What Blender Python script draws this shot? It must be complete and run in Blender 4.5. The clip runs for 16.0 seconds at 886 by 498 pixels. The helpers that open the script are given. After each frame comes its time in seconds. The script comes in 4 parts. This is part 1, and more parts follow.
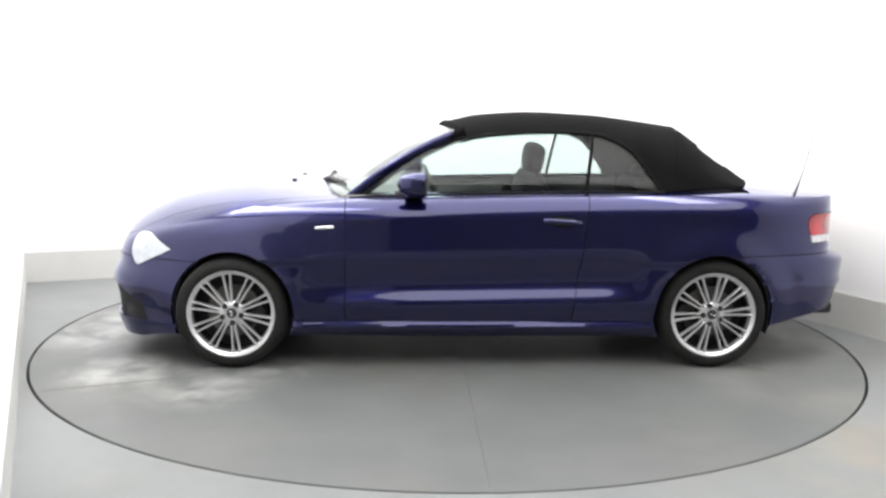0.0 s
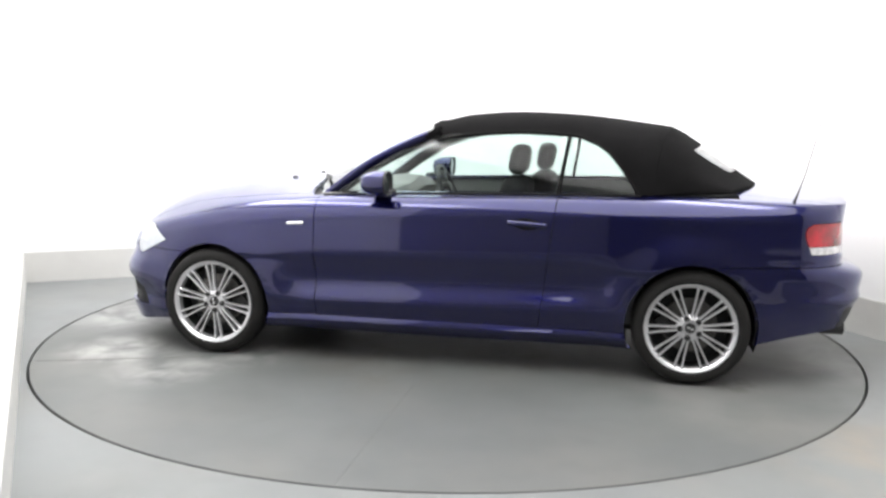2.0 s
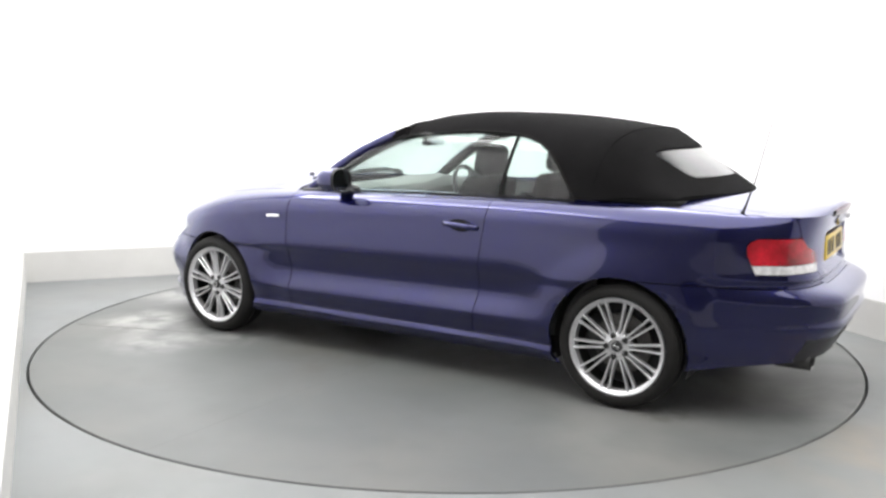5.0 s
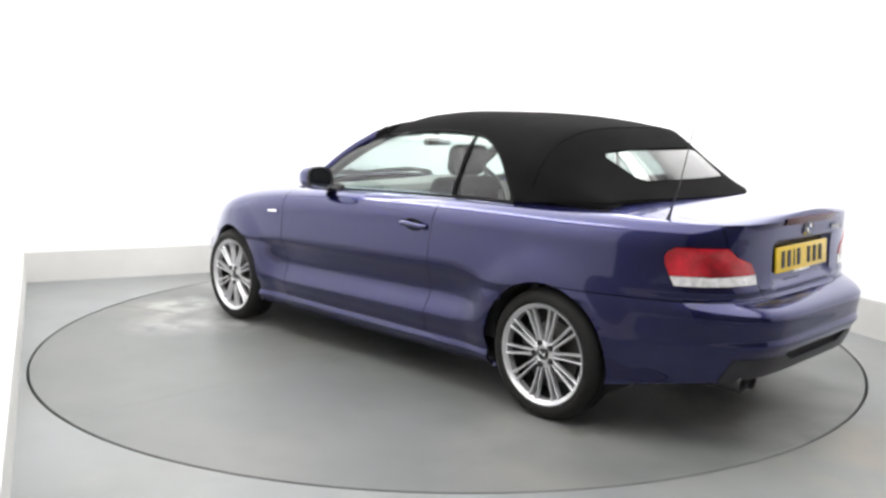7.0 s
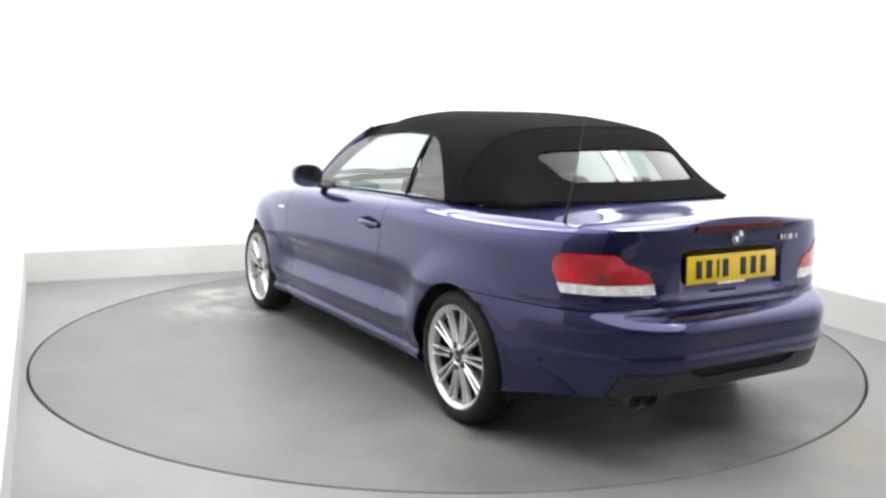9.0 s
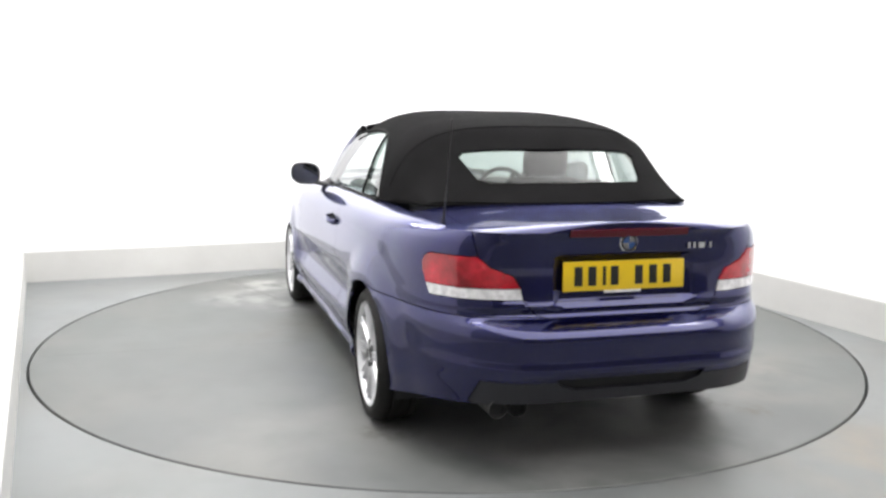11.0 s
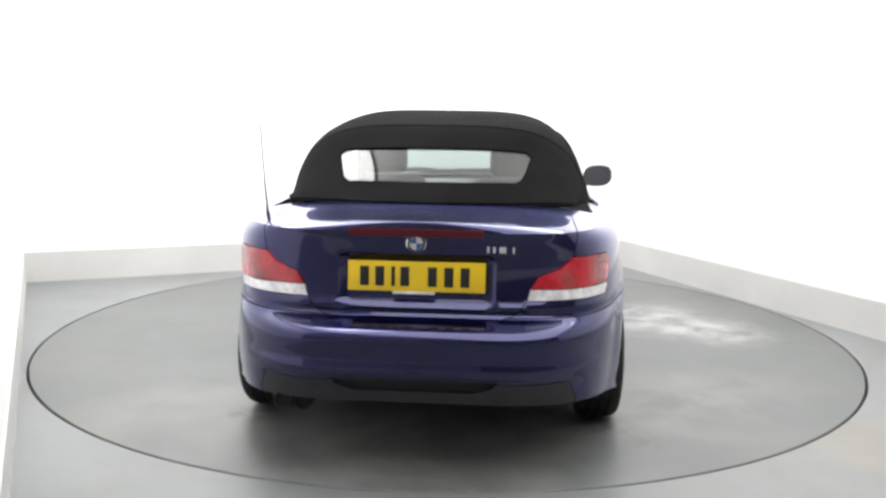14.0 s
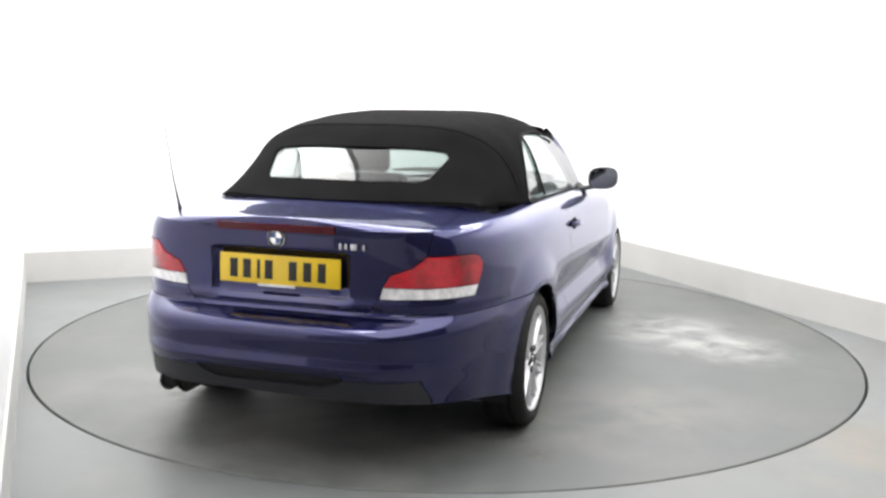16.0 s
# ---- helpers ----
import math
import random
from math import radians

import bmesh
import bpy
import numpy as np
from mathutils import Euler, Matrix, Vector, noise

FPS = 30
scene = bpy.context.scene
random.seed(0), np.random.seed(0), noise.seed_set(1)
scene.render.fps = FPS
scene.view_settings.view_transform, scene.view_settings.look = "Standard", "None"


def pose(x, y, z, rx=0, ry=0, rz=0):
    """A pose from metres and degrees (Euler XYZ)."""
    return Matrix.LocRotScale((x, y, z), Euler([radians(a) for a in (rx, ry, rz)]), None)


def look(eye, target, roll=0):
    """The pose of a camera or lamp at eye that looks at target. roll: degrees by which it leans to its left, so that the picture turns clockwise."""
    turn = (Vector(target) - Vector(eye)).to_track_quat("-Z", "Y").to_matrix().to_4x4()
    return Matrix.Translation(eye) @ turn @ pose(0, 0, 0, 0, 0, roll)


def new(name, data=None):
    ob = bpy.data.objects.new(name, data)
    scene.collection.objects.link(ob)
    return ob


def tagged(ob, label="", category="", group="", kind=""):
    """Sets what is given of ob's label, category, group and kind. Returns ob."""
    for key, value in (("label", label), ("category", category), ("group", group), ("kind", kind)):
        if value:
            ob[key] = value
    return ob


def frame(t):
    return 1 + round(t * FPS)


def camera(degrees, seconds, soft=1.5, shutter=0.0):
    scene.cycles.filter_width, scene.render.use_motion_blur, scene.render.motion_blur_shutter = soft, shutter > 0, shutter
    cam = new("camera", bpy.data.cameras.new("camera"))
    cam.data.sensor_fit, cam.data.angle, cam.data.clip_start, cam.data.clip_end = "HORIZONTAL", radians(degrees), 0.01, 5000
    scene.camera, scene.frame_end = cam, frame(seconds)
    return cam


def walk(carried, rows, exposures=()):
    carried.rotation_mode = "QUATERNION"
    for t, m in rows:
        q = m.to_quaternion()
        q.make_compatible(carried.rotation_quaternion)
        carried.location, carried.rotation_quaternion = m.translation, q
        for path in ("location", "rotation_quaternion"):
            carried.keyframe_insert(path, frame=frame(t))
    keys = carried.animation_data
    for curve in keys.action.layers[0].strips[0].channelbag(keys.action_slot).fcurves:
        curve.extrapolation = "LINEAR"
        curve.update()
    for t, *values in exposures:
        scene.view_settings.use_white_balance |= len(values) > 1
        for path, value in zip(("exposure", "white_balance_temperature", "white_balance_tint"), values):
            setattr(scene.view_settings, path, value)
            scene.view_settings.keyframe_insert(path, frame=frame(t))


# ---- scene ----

# ---- camera: it stands still beside the left wall of the booth ----
cam = camera(54.26, 16.0, soft=2.7)
EYE = (0.0, -5.46255, 1.3808)
STAND = look(EYE, (EYE[0] - 0.003186, EYE[1] + 0.988382, EYE[2] - 0.151957), 0.828)
walk(cam, [(0.0, STAND), (16.0, STAND)], exposures=[(0.0, 0.0), (16.0, 0.0)])

# ---- world and light ----
ROOM_TURN = 24.3          # the booth stands at an angle to the view
U0, U1, V0, V1 = -2.65, 2.75, -6.0, 2.75
ROOM_H = 3.3
ROOM = pose(0, 0, 0, 0, 0, ROOM_TURN)

world = bpy.data.worlds.new("world")
scene.world = world
world.use_nodes = True
world.node_tree.nodes["Background"].inputs[0].default_value = (0.8, 0.85, 1.0, 1)
world.node_tree.nodes["Background"].inputs[1].default_value = 0.05

# the corners of the booth; the white of the left wall ends at ML
BL, BR = Vector((-3.408, 1.402)), Vector((1.325, 3.470))
FL, FR = BL + Vector((0.4235, -0.9059)) * 8.0, BR + Vector((0.388, -0.922)) * 8.0
ML = BL.lerp(FL, 0.63)
WARM = (1.0, 0.985, 0.965)


def area_lamp(name, m, width, length, watts):
    lamp = bpy.data.lights.new(name, "AREA")
    lamp.shape, lamp.size, lamp.size_y = "RECTANGLE", width, length
    lamp.energy, lamp.color = watts, WARM
    ob = new(name, lamp)
    ob.matrix_world = m
    return ob


# an unseen softbox added in the middle of the ceiling as fill, and strips that wash the three white walls
BOX_U, BOX_V, BOX_W, BOX_L = -0.05, -1.75, 4.4, 8.0
area_lamp("ceiling_fill_lamp", ROOM @ pose(BOX_U, BOX_V, ROOM_H - 0.07), BOX_W, BOX_L, 325.0)
STRIP_W, STRIP_OFF, STRIP_Z = 0.60, 0.95, ROOM_H - 0.30


def strip_place(a, b):
    """Where a strip hangs that lights the wall from a to b: its matrix and its length; z looks away from the light."""
    d = (b - a).normalized()
    out = Vector((-d.y, d.x))
    mid = (a + b) / 2 - out * STRIP_OFF
    aim = Vector((out.x * STRIP_OFF, out.y * STRIP_OFF, -2.1)).normalized()
    along = Vector((d.x, d.y, 0))
    side = along.cross(-aim)
    m = Matrix((side, along, -aim)).transposed().to_4x4()
    m.translation = (mid.x, mid.y, STRIP_Z)
    return m, (b - a).length


STRIPS = []
for a, b, watts in ((ML, BL, 88.0), (BL, BR, 80.0), (BR, BR.lerp(FR, 0.7), 88.0)):
    cut_a, cut_b = a.lerp(b, 0.12), a.lerp(b, 0.88)
    m, run = strip_place(cut_a, cut_b)
    area_lamp("strip_lamp", m, STRIP_W, run, watts)
    STRIPS.append((m, run))


# ---- small tools ----
def curve(*pts):
    """A smooth curve through pairs (a, b)."""
    xs = [q[0] for q in pts]
    ys = [q[1] for q in pts]
    n = len(xs)
    d = [(ys[i + 1] - ys[i]) / (xs[i + 1] - xs[i]) for i in range(n - 1)]
    m = [d[0]] + [0 if d[i - 1] * d[i] <= 0 else 2 * d[i - 1] * d[i] / (d[i - 1] + d[i]) for i in range(1, n - 1)] + [d[-1]]

    def at(x):
        if x <= xs[0]:
            return ys[0]
        if x >= xs[-1]:
            return ys[-1]
        i = 0
        while x > xs[i + 1]:
            i += 1
        h = xs[i + 1] - xs[i]
        t = (x - xs[i]) / h
        return ((1 + 2 * t) * (1 - t) ** 2 * ys[i] + t * (1 - t) ** 2 * h * m[i]
                + t * t * (3 - 2 * t) * ys[i + 1] + t * t * (t - 1) * h * m[i + 1])
    return at


def ss(x, a, b):
    t = min(1.0, max(0.0, (x - a) / (b - a)))
    return t * t * (3 - 2 * t)


def inside(px, py, poly):
    hit = False
    for i in range(len(poly)):
        (x1, y1), (x2, y2) = poly[i - 1], poly[i]
        if (y1 > py) != (y2 > py) and px < (x2 - x1) * (py - y1) / (y2 - y1) + x1:
            hit = not hit
    return hit


def finish(bm, angle=35):
    bm.normal_update()
    for fc in bm.faces:
        fc.smooth = True
    for e in bm.edges:
        if len(e.link_faces) == 2 and e.calc_face_angle(0) > radians(angle):
            e.smooth = False


def part(name, bm, material, parent=None, label="", angle=35):
    finish(bm, angle)
    me = bpy.data.meshes.new(name)
    bm.to_mesh(me)
    bm.free()
    for m in (material if isinstance(material, (list, tuple)) else [material]):
        me.materials.append(m)
    ob = new(name, me)
    if parent is not None:
        ob.parent = parent
    return tagged(ob, label)


def empty(name, parent=None, m=None):
    ob = new(name)
    ob.empty_display_size = 0.1
    if parent is not None:
        ob.parent = parent
    if m is not None:
        ob.matrix_local = m
    return ob


def box(bm, size, m=None, bevel=0.0, seg=2):
    r = bmesh.ops.create_cube(bm, size=1.0)
    vs = r["verts"]
    bmesh.ops.scale(bm, vec=size, verts=vs)
    if bevel:
        es = list({e for v in vs for e in v.link_edges})
        r = bmesh.ops.bevel(bm, geom=es, offset=bevel, segments=seg, affect="EDGES", profile=0.5)
        vs = list({v for fc in r["faces"] for v in fc.verts} | {v for v in vs if v.is_valid})
    if m is not None:
        bmesh.ops.transform(bm, matrix=m, verts=vs)
    return vs


def grid(bm, rows, close=False):
    """Faces over rows of points."""
    vs = [[bm.verts.new(q) for q in r] for r in rows]
    out = []
    for a, b in zip(vs, vs[1:]):
        n = len(a)
        for i in range(n if close else n - 1):
            j = (i + 1) % n
            out.append(bm.faces.new((a[i], a[j], b[j], b[i])))
    return vs, out


def lathe(bm, prof, n=64):
    """Turn a profile of (radius, along y) about the y axis."""
    rows = [[(r * math.cos(2 * math.pi * k / n), y, r * math.sin(2 * math.pi * k / n)) for k in range(n)] for r, y in prof]
    return grid(bm, rows, True)


def tube(bm, pts, rad, n=8):
    """A round bar along points; rad is a number or one for each point."""
    pts = [Vector(q) for q in pts]
    rows = []
    for i, q in enumerate(pts):
        t = (pts[min(i + 1, len(pts) - 1)] - pts[max(i - 1, 0)]).normalized()
        a = t.orthogonal().normalized() if i == 0 else (a - t * a.dot(t)).normalized()
        b = t.cross(a)
        rr = rad[i] if isinstance(rad, (list, tuple)) else rad
        rows.append([q + (a * math.cos(2 * math.pi * k / n) + b * math.sin(2 * math.pi * k / n)) * rr for k in range(n)])
    vs, fs = grid(bm, rows, True)
    bm.faces.new(vs[0])
    bm.faces.new(vs[-1][::-1])
    bmesh.ops.recalc_face_normals(bm, faces=bm.faces)


def thicken(bm, depth):
    """Give an open sheet depth against its normals."""
    bm.normal_update()
    r = bmesh.ops.solidify(bm, geom=bm.faces[:], thickness=depth)
    return r


# ---- materials ----
def mat(name, color, rough=0.5, metal=0.0, coat=0.0, coat_rough=0.03, spec=0.5, vary=0.0, vary_scale=3.0, bump=0.0, bump_scale=80.0,
        rough_vary=0.0, fine=0.0, fine_scale=60.0):
    m = bpy.data.materials.new(name)
    m.use_nodes = True
    nt = m.node_tree
    b = nt.nodes["Principled BSDF"]
    b.inputs["Base Color"].default_value = (*color, 1)
    b.inputs["Roughness"].default_value = rough
    b.inputs["Metallic"].default_value = metal
    b.inputs["Coat Weight"].default_value = coat
    b.inputs["Coat Roughness"].default_value = coat_rough
    b.inputs["Specular IOR Level"].default_value = spec
    tc = nt.nodes.new("ShaderNodeTexCoord")

    def nz(scale, detail=4.0):
        n = nt.nodes.new("ShaderNodeTexNoise")
        n.inputs["Scale"].default_value = scale
        n.inputs["Detail"].default_value = detail
        nt.links.new(tc.outputs["Object"], n.inputs["Vector"])
        return n
    if vary or fine:
        last = None
        for amount, scale in ((vary, vary_scale), (fine, fine_scale)):
            if not amount:
                continue
            n = nz(scale)
            mr = nt.nodes.new("ShaderNodeMapRange")
            mr.inputs["From Min"].default_value = 0.3
            mr.inputs["From Max"].default_value = 0.7
            mr.inputs["To Min"].default_value = 1 - amount
            mr.inputs["To Max"].default_value = 1 + amount
            nt.links.new(n.outputs["Fac"], mr.inputs["Value"])
            mx = nt.nodes.new("ShaderNodeMix")
            mx.data_type, mx.blend_type = "RGBA", "MULTIPLY"
            mx.inputs[0].default_value = 1.0
            mx.inputs[6].default_value = (*color, 1)
            if last is not None:
                nt.links.new(last, mx.inputs[6])
            nt.links.new(mr.outputs[0], mx.inputs[7])
            last = mx.outputs[2]
        nt.links.new(last, b.inputs["Base Color"])
    if rough_vary:
        n = nz(vary_scale * 2)
        mr = nt.nodes.new("ShaderNodeMapRange")
        mr.inputs["From Min"].default_value = 0.3
        mr.inputs["From Max"].default_value = 0.7
        mr.inputs["To Min"].default_value = max(0.02, rough - rough_vary)
        mr.inputs["To Max"].default_value = rough + rough_vary
        nt.links.new(n.outputs["Fac"], mr.inputs["Value"])
        nt.links.new(mr.outputs[0], b.inputs["Roughness"])
    if bump:
        n = nz(bump_scale, 3.0)
        bp = nt.nodes.new("ShaderNodeBump")
        bp.inputs["Strength"].default_value = bump
        bp.inputs["Distance"].default_value = 0.004
        nt.links.new(n.outputs["Fac"], bp.inputs["Height"])
        nt.links.new(bp.outputs[0], b.inputs["Normal"])
    return m


def glass_mat(name, tint, gloss_rough=0.0, least=0.055):
    m = bpy.data.materials.new(name)
    m.use_nodes = True
    nt = m.node_tree
    nt.nodes.clear()
    out = nt.nodes.new("ShaderNodeOutputMaterial")
    mix = nt.nodes.new("ShaderNodeMixShader")
    # gloss that grows towards grazing, alike from both sides of the pane
    lw = nt.nodes.new("ShaderNodeLayerWeight")
    lw.inputs[0].default_value = 0.5
    pw = nt.nodes.new("ShaderNodeMath")
    pw.operation = "POWER"
    pw.inputs[1].default_value = 3.0
    nt.links.new(lw.outputs["Facing"], pw.inputs[0])
    fr = nt.nodes.new("ShaderNodeMath")
    fr.operation = "MULTIPLY_ADD"
    fr.inputs[1].default_value, fr.inputs[2].default_value = 0.85, least
    nt.links.new(pw.outputs[0], fr.inputs[0])
    tr = nt.nodes.new("ShaderNodeBsdfTransparent")
    tr.inputs[0].default_value = (*tint, 1)
    gl = nt.nodes.new("ShaderNodeBsdfGlossy")
    gl.inputs["Roughness"].default_value = gloss_rough
    nt.links.new(fr.outputs[0], mix.inputs[0])
    nt.links.new(tr.outputs[0], mix.inputs[1])
    nt.links.new(gl.outputs[0], mix.inputs[2])
    nt.links.new(mix.outputs[0], out.inputs[0])
    return m


def floor_mat(name, color, spots=()):
    """Grey floor paint: cloudy wear, paler scuffs, stains and thin scratches; some spots hold painted light or shade.
    """
    m = mat(name, color, rough=0.45, spec=0.45)
    nt = m.node_tree
    b = nt.nodes["Principled BSDF"]
    tc = nt.nodes.new("ShaderNodeTexCoord")

    def layer(base, scale, lo, hi, col, amount, stretch=None, detail=6.0, dist=0.0):
        n = nt.nodes.new("ShaderNodeTexNoise")
        n.inputs["Scale"].default_value = scale
        n.inputs["Detail"].default_value = detail
        n.inputs["Distortion"].default_value = dist
        if stretch:
            mp = nt.nodes.new("ShaderNodeMapping")
            mp.inputs["Scale"].default_value = stretch
            mp.inputs["Rotation"].default_value = (0, 0, stretch[2])
            nt.links.new(tc.outputs["Object"], mp.inputs[0])
            nt.links.new(mp.outputs[0], n.inputs["Vector"])
        else:
            nt.links.new(tc.outputs["Object"], n.inputs["Vector"])
        mr = nt.nodes.new("ShaderNodeMapRange")
        mr.inputs["From Min"].default_value, mr.inputs["From Max"].default_value = lo, hi
        mr.inputs["To Max"].default_value = amount
        nt.links.new(n.outputs["Fac"], mr.inputs["Value"])
        mx = nt.nodes.new("ShaderNodeMix")
        mx.data_type = "RGBA"
        nt.links.new(mr.outputs[0], mx.inputs[0])
        if isinstance(base, tuple):
            mx.inputs[6].default_value = (*base, 1)
        else:
            nt.links.new(base, mx.inputs[6])
        mx.inputs[7].default_value = (*col, 1)
        return mx.outputs[2]
    c = layer(color, 0.7, 0.4, 0.7, tuple(v * 1.20 for v in color), 0.9, detail=3.0)
    c = layer(c, 2.0, 0.45, 0.75, tuple(v * 0.84 for v in color), 0.8, detail=3.0)
    c = layer(c, 1.2, 0.45, 0.75, (0.195, 0.18, 0.16), 0.3, detail=2.0)
    c = layer(c, 7.0, 0.5, 0.8, tuple(v * 0.88 for v in color), 0.4, detail=1.0)
    # residue and dirt in a few places, and in some painted light and shade
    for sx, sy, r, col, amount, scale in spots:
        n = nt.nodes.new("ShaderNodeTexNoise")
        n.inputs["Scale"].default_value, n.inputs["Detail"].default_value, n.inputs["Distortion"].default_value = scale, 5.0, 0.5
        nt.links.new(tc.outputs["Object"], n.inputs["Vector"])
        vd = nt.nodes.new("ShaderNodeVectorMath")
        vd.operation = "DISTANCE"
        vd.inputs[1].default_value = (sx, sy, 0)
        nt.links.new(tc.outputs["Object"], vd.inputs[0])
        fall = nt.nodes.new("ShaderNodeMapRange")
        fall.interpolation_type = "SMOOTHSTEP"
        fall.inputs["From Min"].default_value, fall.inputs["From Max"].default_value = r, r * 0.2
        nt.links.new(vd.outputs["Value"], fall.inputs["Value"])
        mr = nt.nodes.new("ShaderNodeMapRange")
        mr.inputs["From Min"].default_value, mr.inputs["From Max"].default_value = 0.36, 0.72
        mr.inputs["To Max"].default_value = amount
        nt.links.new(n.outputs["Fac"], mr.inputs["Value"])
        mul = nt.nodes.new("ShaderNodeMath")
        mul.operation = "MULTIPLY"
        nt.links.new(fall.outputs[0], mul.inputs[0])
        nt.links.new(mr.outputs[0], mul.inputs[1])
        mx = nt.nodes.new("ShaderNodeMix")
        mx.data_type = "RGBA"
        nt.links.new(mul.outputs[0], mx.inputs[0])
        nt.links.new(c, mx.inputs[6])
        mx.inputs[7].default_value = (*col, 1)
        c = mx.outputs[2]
    nt.links.new(c, b.inputs["Base Color"])
    return m


PAINT = mat("blue_metallic_paint", (0.0056, 0.0060, 0.068), 0.27, 0.88, 1.0, 0.04, vary=0.05, vary_scale=1.5, fine=0.10, fine_scale=900)
FABRIC = mat("black_canvas", (0.0078, 0.0076, 0.0080), 0.95, spec=0.04, vary=0.2, vary_scale=4, fine=0.25, fine_scale=300, bump=0.35, bump_scale=500)
TRIM = mat("black_plastic", (0.016, 0.016, 0.017), 0.45, vary=0.15, bump=0.1, bump_scale=300)
VALANCE = mat("grey_plastic", (0.020, 0.020, 0.026), 0.4, vary=0.12, bump=0.12, bump_scale=300)
INNER = mat("inner_black", (0.012, 0.012, 0.0125), 0.8, vary=0.1)
PAINT.node_tree.nodes["Principled BSDF"].inputs["Coat IOR"].default_value = 1.57
PAINT.node_tree.nodes["Principled BSDF"].inputs["Specular Tint"].default_value = (0.62, 0.65, 0.92, 1)
RUBBER = mat("tyre_rubber", (0.013, 0.0125, 0.012), 0.75, spec=0.25, vary=0.2, vary_scale=6, bump=0.15, bump_scale=200)
ALLOY = mat("silver_alloy", (0.64, 0.64, 0.655), 0.30, 0.7, 0.4, 0.1, vary=0.06, vary_scale=8, fine=0.05)
STEEL = mat("brake_steel", (0.12, 0.115, 0.11), 0.4, 0.9, vary=0.15, vary_scale=12)
DARKMETAL = mat("dark_metal", (0.05, 0.05, 0.05), 0.5, 0.7, vary=0.2, vary_scale=10)
CHROME = mat("chrome", (0.85, 0.85, 0.86), 0.08, 1.0, fine=0.03)
MIRROR = mat("mirror_silver", (0.55, 0.57, 0.6), 0.01, 1.0)
RED = mat("red_lens", (0.38, 0.005, 0.015), 0.22, 0, 1.0, 0.03, spec=0.35, vary=0.55, vary_scale=9, fine=0.2, fine_scale=40)
SHADEDRED = mat("shaded_dark_red_lens", (0.085, 0.003, 0.009), 0.25, 0, 0.3, 0.05, spec=0.3, vary=0.1)
CLEAR = mat("clear_lens", (0.76, 0.75, 0.75), 0.2, 0.1, 1.0, 0.02, vary=0.15, vary_scale=14, fine=0.2, fine_scale=45)
GLASS = glass_mat("green_tinted_glass", (0.74, 0.83, 0.80), 0.0, 0.04)
REARGLASS = glass_mat("dark_tinted_glass", (0.44, 0.49, 0.475), 0.0, 0.02)
LAMPGLASS = mat("headlight_lens", (0.55, 0.58, 0.62), 0.12, 0.5, 1.0, 0.02, vary=0.1, vary_scale=10, fine=0.08, fine_scale=30)
CLOTH = mat("grey_upholstery", (0.007, 0.007, 0.0075), 0.85, spec=0.15, vary=0.15, bump=0.25, bump_scale=260)
LINING = mat("grey_lining", (0.16, 0.16, 0.155), 0.9, vary=0.08, bump=0.1)
SEALBLACK = mat("seal_and_recess_shade", (0.008, 0.008, 0.008), 0.8, spec=0.1, vary=0.1)
DOORCARD = mat("grey_door_card", (0.17, 0.172, 0.17), 0.7, vary=0.08, bump=0.15, bump_scale=240)
DASH = mat("dash_plastic", (0.15, 0.155, 0.15), 0.7, vary=0.12, bump=0.2, bump_scale=240)
PLATE = mat("yellow_plate", (0.78, 0.53, 0.012), 0.3, 0, 0.3, 0.1, vary=0.04, vary_scale=12)
INK = mat("black_ink", (0.01, 0.01, 0.01), 0.5, fine=0.1)
BADGE_BLUE = mat("badge_blue", (0.04, 0.09, 0.24), 0.25, 0, 1.0, fine=0.05)
WALL = mat("white_wall_paint", (0.86, 0.86, 0.87), 0.6, vary=0.012, vary_scale=0.8, bump=0.04, bump_scale=150)
# unseen walls near the camera, their greys set to shape reflections in the car
UNSEENWALL = mat("dark_unseen_wall", (0.085, 0.087, 0.090), 0.55, vary=0.1, vary_scale=1.5, fine=0.05)
UNSEENEND = mat("grey_unseen_end", (0.27, 0.272, 0.278), 0.6, vary=0.06, vary_scale=1.2, fine=0.03)
SKIRT = mat("offwhite_board", (0.54, 0.537, 0.52), 0.45, vary=0.05, vary_scale=2.5, fine=0.01, fine_scale=30, bump=0.02)
# the pale left spot puts the brighter light by the left wall into colour
FLOOR = floor_mat("grey_floor_paint", (0.170, 0.179, 0.180), [(1.95, -2.1, 0.75, (0.26, 0.215, 0.165), 0.8, 3.0), (-1.9, -2.2, 0.9, (0.21, 0.22, 0.225), 0.6, 1.5)])
